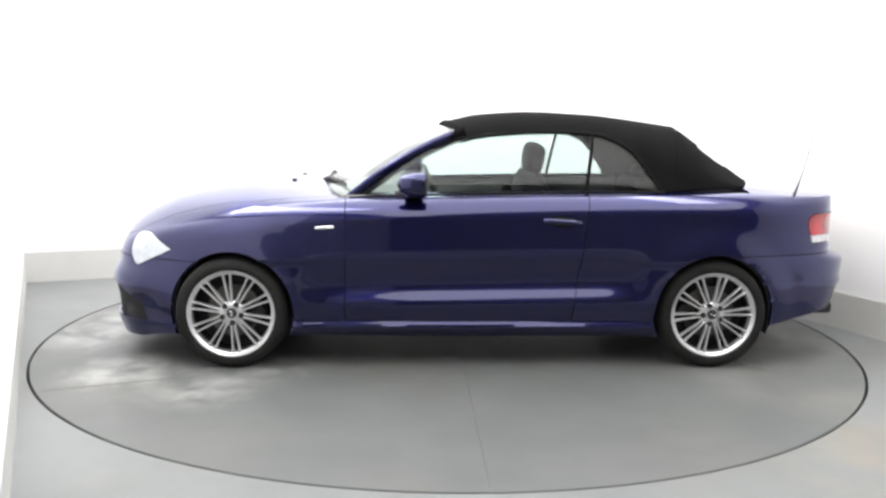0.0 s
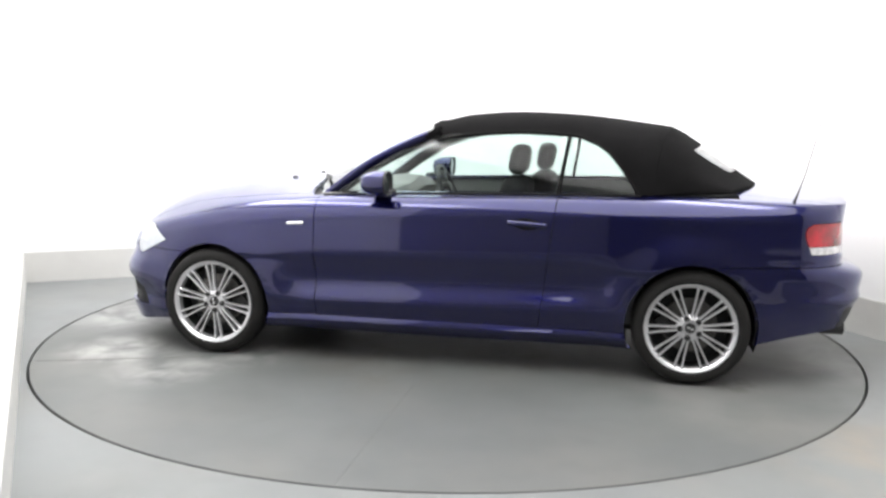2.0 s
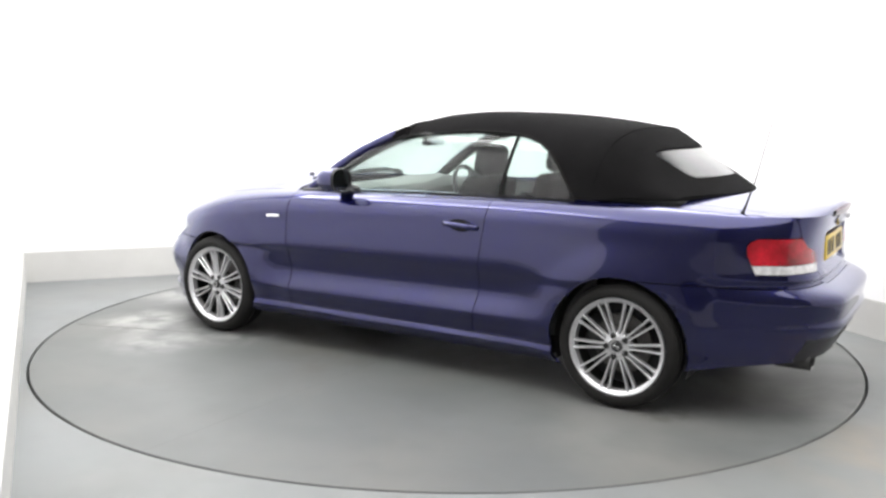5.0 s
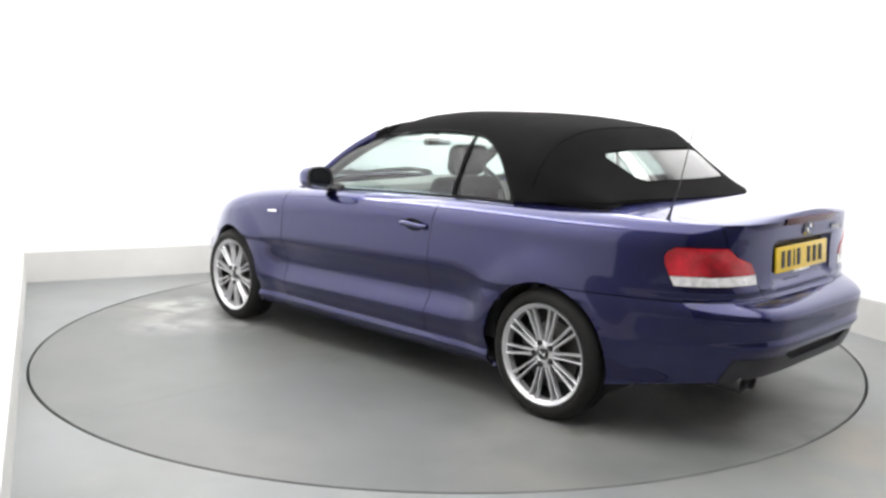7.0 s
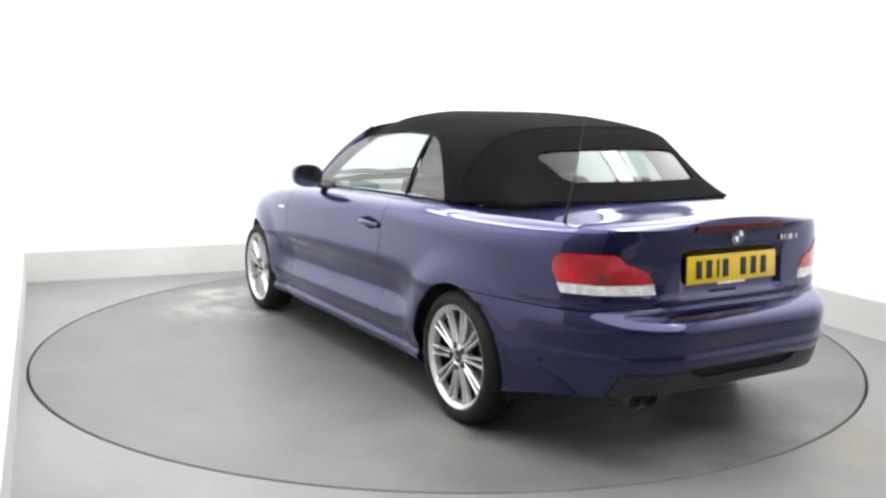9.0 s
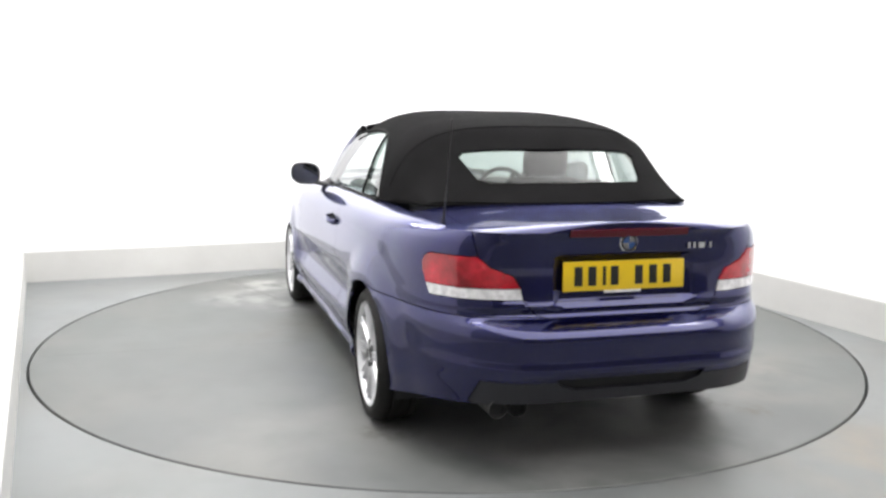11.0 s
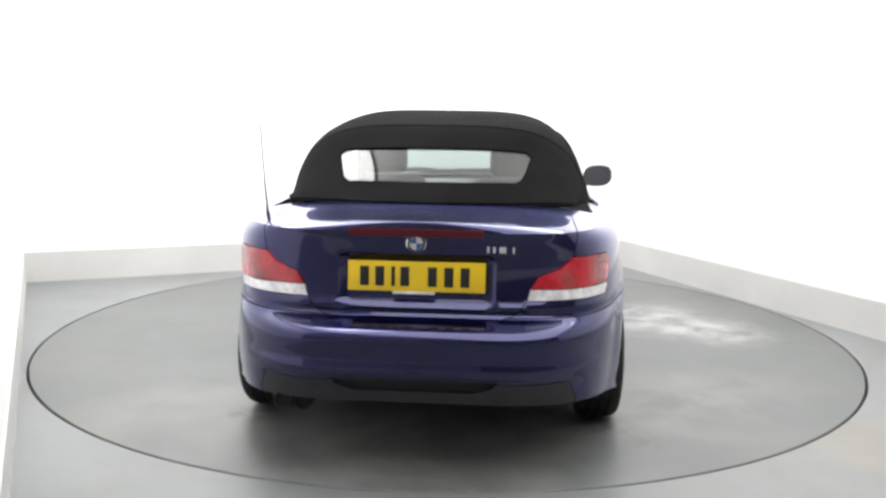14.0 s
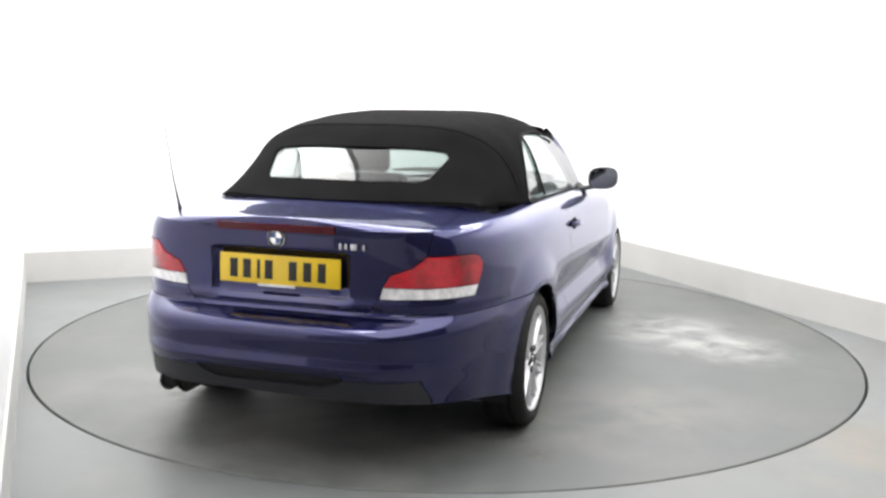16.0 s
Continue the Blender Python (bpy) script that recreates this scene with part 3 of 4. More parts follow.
def shut(bm, gap=0.0022, fold=0.014):
    """Draw a panel back from its neighbours and fold its edge inwards."""
    if gap:
        r = bmesh.ops.inset_region(bm, faces=bm.faces[:], thickness=gap, use_boundary=True, use_even_offset=False)
        bmesh.ops.delete(bm, geom=r["faces"], context="FACES")
    bm.normal_update()
    edges = [e for e in bm.edges if e.is_boundary]
    normals = {v: v.normal.copy() for e in edges for v in e.verts}
    r = bmesh.ops.extrude_edge_only(bm, edges=edges)
    src = {}
    for v, n in normals.items():
        src[tuple(round(q, 6) for q in v.co)] = n
    for el in r["geom"]:
        if isinstance(el, bmesh.types.BMVert):
            n = src.get(tuple(round(q, 6) for q in el.co))
            if n is not None:
                el.co -= n * fold


def build_body():
    bm, kind = hull()
    cuts(bm)
    bmesh.ops.remove_doubles(bm, verts=bm.verts, dist=0.0022)
    bmesh.ops.dissolve_degenerate(bm, edges=bm.edges, dist=0.0012)
    # the opening of the cabin
    drop = []
    for fc in bm.faces:
        c = fc.calc_center_median()
        if fc[kind] and -1.56 < c.x < 0.78 + 0.10 * (1 - (c.y / 0.7) ** 2):
            ys = half_of(c.x) - 0.112
            if abs(c.y) < ys * 0.93:
                drop.append(fc)
    bmesh.ops.delete(bm, geom=drop, context="FACES")
    bm.verts.index_update()
    bm.normal_update()
    groups = {}
    for fc in bm.faces:
        groups.setdefault(panel_of(fc.calc_center_median(), fc[kind] == 1), []).append(fc)
    labels = {"door": "long blue door with a thin shut line", "boot_lid": "blue boot lid with a slight lip spoiler",
              "rear_bumper": "blue rear bumper with a raised ledge", "valance": "dark grey plastic lower bumper panel", "grille": "black slotted bumper insert",
              "bonnet": "blue bonnet", "front_bumper": "blue front bumper with a deep chin"}
    made = {}
    for (name, side), faces in groups.items():
        if len(faces) < 8:
            continue
        if name == "tail_light":
            holder = empty("tail_light", car)
            tagged(holder, "red tail light with a clear lower strip")
            for nm, test, m in (("red_lens", lambda z: z > 0.742, RED), ("clear_lens", lambda z: z <= 0.742, CLEAR)):
                sub = take(bm, [fc for fc in faces if test(fc.calc_center_median().z)])
                for v in sub.verts:
                    v.co += v.normal * 0.004
                shut(sub, 0.0015, 0.02)
                part(nm, sub, m, holder)
            continue
        sub = take(bm, faces)
        tidy(sub)
        material = {"valance": VALANCE, "grille": TRIM, "air_intake": TRIM, "headlight": LAMPGLASS, "sill": PAINT}.get(name, PAINT)
        if name in ("grille", "air_intake"):
            for v in sub.verts:
                v.co -= v.normal * 0.02
            shut(sub, 0, 0.01)
        else:
            shut(sub)
        made[name, side] = part(name, sub, material, car, labels.get(name, ""))
    # dark shell behind the gaps
    inner = bmesh.new()
    made_v = {}
    for fc in bm.faces:
        if fc[kind]:
            continue
        vs = []
        for v in fc.verts:
            if v.index not in made_v:
                made_v[v.index] = inner.verts.new((v.co.x * 0.992, v.co.y * 0.98, v.co.z * 0.995 + 0.002))
            vs.append(made_v[v.index])
        inner.faces.new(vs)
    part("inner_shell", inner, INNER, car)
    bm.free()
    return made


build_body()


def wheel_well(ax, side):
    bm = bmesh.new()
    rows = []
    for y in (0.45, 0.60, 0.80):
        rows.append([(ax + 0.345 * math.cos(a), side * y, TYRE_R + 0.345 * math.sin(a)) for a in np.linspace(-0.35, math.pi + 0.35, 32)])
    grid(bm, rows)
    cap = [bm.verts.new((ax + 0.345 * math.cos(a), side * 0.45, TYRE_R + 0.345 * math.sin(a))) for a in np.linspace(-0.35, math.pi + 0.35, 32)]
    bm.faces.new(cap)
    part("wheel_arch_liner", bm, INNER, car)


def floor_pan():
    bm = bmesh.new()
    box(bm, (1.9, 1.48, 0.04), pose(0.0, 0, 0.20), 0.01)
    box(bm, (0.5, 0.86, 0.04), pose(1.3, 0, 0.22), 0.01)
    box(bm, (0.9, 0.86, 0.04), pose(-1.35, 0, 0.26), 0.01)
    box(bm, (0.26, 1.0, 0.03), pose(1.78, 0, 0.19), 0.01)
    box(bm, (0.36, 0.9, 0.03), pose(-1.88, 0, 0.30), 0.01)
    part("floor_pan", bm, INNER, car)


floor_pan()


def wheel(ax, side, turned):
    w = empty("wheel", car, pose(ax, side * (0.868 if ax > 0 else 0.830), TYRE_R, 0, turned, 0 if side > 0 else 180))
    tagged(w, "silver ten double-spoke alloy wheel with a black tyre")
    # the wheel's face looks along +y of its own space
    bm = bmesh.new()
    lathe(bm, [(0.232, -0.145), (0.240, -0.155), (0.275, -0.158), (0.296, -0.148), (0.3035, -0.125), (0.3045, -0.118), (0.298, -0.116), (0.298, -0.108),
               (0.305, -0.106), (0.305, -0.077), (0.298, -0.075), (0.298, -0.066), (0.305, -0.064), (0.305, -0.036), (0.298, -0.034), (0.298, -0.026),
               (0.3045, -0.022), (0.3035, -0.012), (0.297, 0.010), (0.282, 0.028), (0.262, 0.034), (0.246, 0.030), (0.238, 0.020), (0.232, 0.010)], 72)
    bmesh.ops.recalc_face_normals(bm, faces=bm.faces)
    part("tyre", bm, RUBBER, w)
    rim = empty("rim", w)
    bm = bmesh.new()
    lathe(bm, [(0.2115, -0.022), (0.212, -0.01), (0.216, 0.010), (0.226, 0.016), (0.231, 0.024), (0.237, 0.026), (0.239, 0.020),
               (0.238, 0.0), (0.238, -0.15)], 72)
    bmesh.ops.recalc_face_normals(bm, faces=bm.faces)
    part("rim_lip", bm, ALLOY, rim)
    # the barrel's dark colour holds the shade behind the spokes
    bm = bmesh.new()
    lathe(bm, [(0.205, -0.15), (0.2125, -0.10), (0.2125, -0.0225)], 72)
    bmesh.ops.reverse_faces(bm, faces=bm.faces)
    part("rim_barrel", bm, DARKMETAL, rim, "inside of the rim, darkened for the shade behind the spokes")
    for k in range(10):
        bm = bmesh.new()
        for s_ in (1, -1):
            rows = []
            for r, y, hw, off in ((0.048, 0.006, 0.0075, 0.0085), (0.085, 0.010, 0.0056, 0.0100), (0.14, 0.010, 0.0053, 0.0135),
                                  (0.19, 0.012, 0.0056, 0.0172), (0.222, 0.016, 0.0072, 0.0195)):
                o = off * s_
                rows.append([(o - hw, y - 0.026, r), (o - hw, y - 0.004, r), (o - hw * 0.5, y, r), (o + hw * 0.5, y, r), (o + hw, y - 0.004, r), (o + hw, y - 0.026, r)])
            grid(bm, rows, True)
        bmesh.ops.recalc_face_normals(bm, faces=bm.faces)
        bmesh.ops.rotate(bm, matrix=Matrix.Rotation(2 * math.pi * k / 10, 3, "Y"), verts=bm.verts)
        part("spoke", bm, ALLOY, rim)
    bm = bmesh.new()
    lathe(bm, [(0.001, 0.004), (0.036, 0.004), (0.040, 0.010), (0.058, 0.006), (0.068, -0.004), (0.070, -0.03), (0.001, -0.03)], 40)
    bmesh.ops.recalc_face_normals(bm, faces=bm.faces)
    part("hub", bm, ALLOY, rim)
    bm = bmesh.new()
    lathe(bm, [(0.001, 0.013), (0.020, 0.012), (0.026, 0.010), (0.028, 0.004)], 32)
    bmesh.ops.recalc_face_normals(bm, faces=bm.faces)
    part("centre_cap", bm, DARKMETAL, rim, "dark round centre cap")
    bm = bmesh.new()
    box(bm, (0.014, 0.004, 0.014), pose(0.007, 0.012, 0.007), 0.001)
    box(bm, (0.014, 0.004, 0.014), pose(-0.007, 0.012, -0.007), 0.001)
    part("badge", bm, CHROME, rim)
    for k in range(5):
        a = 2 * math.pi * k / 5
        bm = bmesh.new()
        lathe(bm, [(0.001, 0.004), (0.009, 0.004), (0.010, 0.000), (0.0150, 0.0045), (0.0160, -0.008)], 14)
        bmesh.ops.recalc_face_normals(bm, faces=bm.faces)
        bmesh.ops.translate(bm, vec=(0.052 * math.sin(a), 0.008, 0.052 * math.cos(a)), verts=bm.verts)
        part("wheel_bolt", bm, DARKMETAL, rim)
    bm = bmesh.new()
    lathe(bm, [(0.001, -0.055), (0.07, -0.055), (0.075, -0.075), (0.145, -0.075), (0.145, -0.095), (0.001, -0.095)], 48)
    bmesh.ops.recalc_face_normals(bm, faces=bm.faces)
    part("brake_disc", bm, STEEL, w)
    # black disc added to shade the gaps between the spokes
    bm = bmesh.new()
    lathe(bm, [(0.206, -0.105), (0.001, -0.105)], 40)
    part("shade_disc", bm, INNER, w)
    bm = bmesh.new()
    box(bm, (0.07, 0.07, 0.15), pose(0.11 if ax < 0 else -0.11, -0.08, 0.03, 0, 20 if ax < 0 else -20, 0), 0.015)
    part("brake_caliper", bm, DARKMETAL, w)


for ax, side, turned in ((AXLE, 1, -30), (AXLE, -1, 17), (-AXLE, 1, 22.6), (-AXLE, -1, 26)):
    wheel_well(ax, side)
    wheel(ax, side, turned)

# ---- canvas roof ----
BASE_Z = 0.982
roof_z = curve((-1.715, 1.022), (-1.66, 1.058), (-1.36, 1.265), (-1.28, 1.315), (-1.22, 1.340), (-1.10, 1.356), (-0.93, 1.378), (-0.72, 1.400), (-0.37, 1.415),
               (-0.07, 1.396), (0.05, 1.374), (0.14, 1.352), (0.19, 1.338))
roof_w = curve((-1.715, 0.630), (-1.55, 0.668), (-1.3, 0.715), (-1.03, 0.742), (0.2, 0.742))
window_z = curve((-1.04, 0.982), (-0.985, 1.055), (-0.937, 1.125), (-0.87, 1.20), (-0.80, 1.248), (-0.68, 1.287), (-0.42, 1.300), (-0.19, 1.288), (-0.01, 1.268),
                 (0.10, 1.235), (0.2, 1.19))


def roof_point(X, q, lift=0.0):
    """q 0 at the crown, 1 at the base of the side."""
    n = 4.5 - 0.8 * ss(-X, 0.95, 1.3)
    a = q * math.pi / 2
    w, zc = roof_w(X) + lift, roof_z(X) + lift
    up_ = max(0.0, math.cos(a)) ** (2 / n)
    y = w * max(0.0, math.sin(a)) ** (2 / n) * (1 - 0.18 * up_ * min(1.0, (zc - BASE_Z) / 0.40))
    foot_z = BASE_Z + 0.022 * ss(-X, 1.2, 1.6)
    z = foot_z + (zc - foot_z) * up_
    bow = 0.23 * ss(-X, 0.9, 1.6) - 0.12 * ss(X, -0.5, 0.15)
    x = X + bow * (y / 0.68) ** 2
    return x, y, z


WIN_TOP, WIN_LOW = -1.400, -1.600


def roof_sheet():
    stations = [0.19, 0.175, 0.16, 0.145]
    X = 0.13
    while X > -1.715:
        stations.append(X)
        X -= 0.02 if X > -1.34 else 0.012
    stations.append(-1.715)
    stations = sorted(set(round(v, 3) for v in stations) | {WIN_TOP, WIN_LOW}, reverse=True)
    n = 64
    rows = []
    for X in stations:
        # how far down the side the canvas goes
        qmax = 1.0
        for k in range(1, 201):
            x, y, z = roof_point(X, k / 200)
            if x > -1.04 and z < window_z(x):
                qmax = k / 200
                break
        # even steps by length
        pts = [roof_point(X, qmax * (k / 300) ** 1.0) for k in range(301)]
        run = [0.0]
        for a, b in zip(pts, pts[1:]):
            run.append(run[-1] + (Vector(b) - Vector(a)).length)
        line = []
        for k in range(n + 1):
            want = run[-1] * k / n
            j = min(299, max(0, int(np.searchsorted(run, want)) - 1))
            t = (want - run[j]) / max(1e-9, run[j + 1] - run[j])
            line.append(tuple(pts[j][i] + t * (pts[j + 1][i] - pts[j][i]) for i in range(3)))
        rows.append(line)
    return stations, rows


def sheet_faces(rows, stations, test):
    bm = bmesh.new()
    for s_ in (1, -1):
        vs = {}
        for i in range(len(rows) - 1):
            for k in range(len(rows[0]) - 1):
                if not test(0.5 * (stations[i] + stations[i + 1]), (k + 0.5) / (len(rows[0]) - 1)):
                    continue
                quad = []
                for a, b in ((i, k), (i + 1, k), (i + 1, k + 1), (i, k + 1)):
                    if (a, b) not in vs:
                        x, y, z = rows[a][b]
                        vs[a, b] = bm.verts.new((x, y * s_, z))
                    quad.append(vs[a, b])
                bm.faces.new(quad if s_ < 0 else quad[::-1])
    bmesh.ops.remove_doubles(bm, verts=bm.verts, dist=0.0005)
    bmesh.ops.recalc_face_normals(bm, faces=bm.faces)
    bm.normal_update()
    return bm


def in_window(X, k):
    if not WIN_LOW < X < WIN_TOP or k > 0.545:
        return False
    # rounded corners
    dx = min(WIN_TOP - X, X - WIN_LOW)
    dk = (0.545 - k) * 0.85
    return math.hypot(max(0, 0.045 - dx), max(0, 0.045 - dk)) < 0.045


stations, rows = roof_sheet()
bm = sheet_faces(rows, stations, lambda X, k: not in_window(X, k))
for v in bm.verts:
    v.co += v.normal * 0.0015 * noise.noise(v.co * 6)
up = sum(1 for fc in bm.faces if fc.normal.z > 0)
if up < len(bm.faces) / 2:
    bmesh.ops.reverse_faces(bm, faces=bm.faces)
thicken(bm, 0.012)
canvas = part("canvas_roof", bm, FABRIC, car, "taut black canvas roof", angle=50)
bm = sheet_faces(rows, stations, lambda X, k: WIN_LOW - 0.012 < X < WIN_TOP + 0.012 and k < 0.57)
for v in bm.verts:
    v.co -= v.normal * 0.008 if v.normal.z > 0 else v.normal * -0.008
rear_window = part("rear_window", bm, REARGLASS, car, "wide glass rear window sewn into the canvas")
rear_window.visible_shadow = False
# grey lining inside
bm = sheet_faces(rows, stations, lambda X, k: not (WIN_LOW - 0.02 < X < WIN_TOP + 0.02 and k < 0.58))
up = sum(1 for fc in bm.faces if fc.normal.z > 0)
for v in bm.verts:
    v.co -= v.normal * (0.016 if up > len(bm.faces) / 2 else -0.016)
part("headlining", bm, LINING, car, "light grey cloth headlining")
# rubber beading where the canvas meets the body
bm = bmesh.new()
pts = [roof_point(X, 0.995) for X in np.linspace(-1.24, -1.715, 26)]
pts += [roof_point(-1.715, q) for q in np.linspace(0.95, 0.0, 16)]
pts = [(x, y - 0.006, BASE_Z + 0.004 + 0.022 * ss(-x, 1.1, 1.7)) for x, y, z in pts]
tube(bm, pts + [(x, -y, z) for x, y, z in pts[-2::-1]], 0.008, 6)
part("beading", bm, FABRIC, car)
# sewn seams: over the rear bow, and round the rear window
bm = bmesh.new()
half = [roof_point(-1.235, q, 0.0005) for q in np.linspace(0.0, 0.97, 60)]
tube(bm, [(x, -y, z) for x, y, z in half[:0:-1]] + half, 0.003, 6)
part("bow_seam", bm, FABRIC, car)


# ---- windscreen, side glass and their frames ----
def roof_y(z):
    f_ = max(0.0, (z - BASE_Z) / 0.433)
    return 0.742 * (1 - 0.18 * f_) * max(0.0, 1 - f_ ** 4.5) ** (1 / 4.5)


def screen_base(s_):
    return Vector((0.91 - 0.20 * s_ * s_, 0.695 * s_, 0.965 - 0.045 * s_ * s_))


def screen_top(s_):
    return Vector((0.165 - 0.085 * s_ * s_, 0.585 * s_, 1.338 - 0.040 * abs(s_) ** 3))


bm = bmesh.new()
rows_g = []
for j in range(13):
    t = j / 12
    rows_g.append([screen_base(s_).lerp(screen_top(s_), t) + Vector((0.020, 0, 0.028)) * math.sin(math.pi * t) for s_ in np.linspace(-0.97, 0.97, 29)])
grid(bm, rows_g)
bmesh.ops.recalc_face_normals(bm, faces=bm.faces)
windscreen = part("windscreen", bm, GLASS, car, "raked green-tinted windscreen")
windscreen.visible_shadow = False


def flat_bar(bm, pts, wide, deep, across):
    """A bar of oval section along points; across: the way of its width."""
    rows_b = []
    pts = [Vector(q) for q in pts]
    for i, q in enumerate(pts):
        t = (pts[min(i + 1, len(pts) - 1)] - pts[max(i - 1, 0)]).normalized()
        a = Vector(across)
        a = (a - t * a.dot(t)).normalized()
        b = t.cross(a)
        rows_b.append([q + a * wide * math.cos(g) + b * deep * math.sin(g) for g in np.linspace(0, 2 * math.pi, 13)[:-1]])
    vs, _ = grid(bm, rows_b, True)
    bm.faces.new(vs[0])
    bm.faces.new(vs[-1][::-1])
    bmesh.ops.recalc_face_normals(bm, faces=bm.faces)


def pillar_at(t, side):
    q = screen_base(1.0).lerp(screen_top(1.0), t) + Vector((0.020, 0, 0.028)) * math.sin(math.pi * t)
    return Vector((q.x, q.y * side, q.z))


for side in (1, -1):
    bm = bmesh.new()
    flat_bar(bm, [pillar_at(t, side) + Vector((0, 0.006 * side, -0.004)) for t in np.linspace(-0.02, 0.93, 14)], 0.028, 0.018, (0.5, 0.35 * side, 0.8))
    part("windscreen_pillar", bm, PAINT, car)
    bm = bmesh.new()
    flat_bar(bm, [pillar_at(t, side) + Vector((-0.014, -0.016 * side, -0.014)) for t in np.linspace(0.0, 0.96, 14)], 0.036, 0.014, (0.5, 0.35 * side, 0.8))
    part("pillar_trim", bm, CLOTH, car)
    bm = bmesh.new()
    flat_bar(bm, [pillar_at(t, side) + Vector((-0.030, 0.004 * side, -0.026)) for t in np.linspace(0.0, 0.98, 14)], 0.014, 0.016, (0.5, 0.35 * side, 0.8))
    part("window_seal", bm, SEALBLACK, car)
bm = bmesh.new()
flat_bar(bm, [screen_top(s_) + Vector((-0.005, 0, 0.004)) for s_ in np.linspace(-0.97, 0.97, 25)], 0.024, 0.012, (0.8, 0, -0.5))
part("windscreen_header", bm, FABRIC, car)
for side in (1, -1):
    # canvas wrapped over the top of the pillar
    bm = bmesh.new()
    flat_bar(bm, [pillar_at(t, side) + Vector((-0.010, 0.004 * side, -0.006)) for t in np.linspace(0.885, 1.01, 8)], 0.0285, 0.0182, (0.5, 0.35 * side, 0.8))
    part("canvas_corner", bm, FABRIC, car)
# scuttle panel at the foot of the windscreen
bm = bmesh.new()
rows_g = [[screen_base(s_) + Vector((dx, 0, dz)) for s_ in np.linspace(-1.02, 1.02, 25)] for dx, dz in ((-0.02, 0.006), (0.015, -0.012), (0.06, -0.014), (0.075, -0.004), (0.08, -0.03))]
grid(bm, rows_g)
bmesh.ops.recalc_face_normals(bm, faces=bm.faces)
part("scuttle", bm, TRIM, car)
# wiper arms with blades, on the foot of the glass
for y0, y1 in ((0.05, 0.56), (-0.50, 0.02)):
    bm = bmesh.new()
    a = Vector((0.905 - 0.16 * y0 * y0, y0, 0.972))
    b = Vector((0.86 - 0.36 * y1 * y1, y1, 0.992))
    tube(bm, [a, a.lerp(b, 0.4) + Vector((0.01, 0, 0.030)), b + Vector((0.006, 0, 0.016))], [0.018, 0.011, 0.006], 6)
    flat_bar(bm, [a.lerp(b, 0.1) + Vector((-0.01, 0, 0.020)), b + Vector((0, 0, 0.006)), b + (b - a) * 0.15], 0.010, 0.004, (-0.4, 0, 1))
    part("wiper", bm, TRIM, car)


def pillar_z(x):
    """Height of the lower edge of the pillar at x."""
    t = (0.71 - x) / (0.71 - 0.08)
    return 0.905 + t * (1.308 - 0.905) + 0.028 * math.sin(math.pi * min(1, max(0, t))) - 0.03


def side_glass(name, xa, xb, side, label):
    bm = bmesh.new()
    rows_g = []
    for x in np.linspace(xa, xb, 34):
        top = window_z(x) + 0.012
        if x > 0.02:
            top = min(top, pillar_z(x) + 0.01)
        zb = shoulder_of(x) - 0.01
        top = max(top, zb + 0.004)
        rows_g.append([(x, side * (roof_y(zb + (top - zb) * k / 10) - 0.018), zb + (top - zb) * k / 10) for k in range(11)])
    grid(bm, rows_g)
    ob = part(name, bm, GLASS, car, label)
    ob.visible_shadow = False
    return ob


for side in (1, -1):
    side_glass("door_glass", 0.645, -0.625, side, "clear green-tinted door window")
    side_glass("quarter_glass", -0.635, -1.035, side, "small green-tinted quarter window")
    bm = bmesh.new()
    flat_bar(bm, [(-0.612 - 0.05 * t, side * (roof_y(0.955 + 0.335 * t) - 0.010), 0.955 + 0.335 * t) for t in np.linspace(0, 1, 9)], 0.011, 0.007, (1, 0, 0))
    part("window_divider", bm, SEALBLACK, car)
    bm = bmesh.new()
    flat_bar(bm, [(x, side * (0.747 + 0.004 * ss(x, -0.2, 0.6)), shoulder_of(x) + 0.004) for x in np.linspace(0.70, -1.05, 24)], 0.010, 0.012, (0, 0, 1))
    part("belt_trim", bm, SEALBLACK, car)
    # rubber along the canvas edge
    bm = bmesh.new()
    pts = [(x, side * (roof_y(window_z(x)) - 0.004), window_z(x) + 0.002) for x in np.linspace(0.07, -1.035, 40)]
    tube(bm, pts, 0.007, 6)
    part("window_seal", bm, SEALBLACK, car)

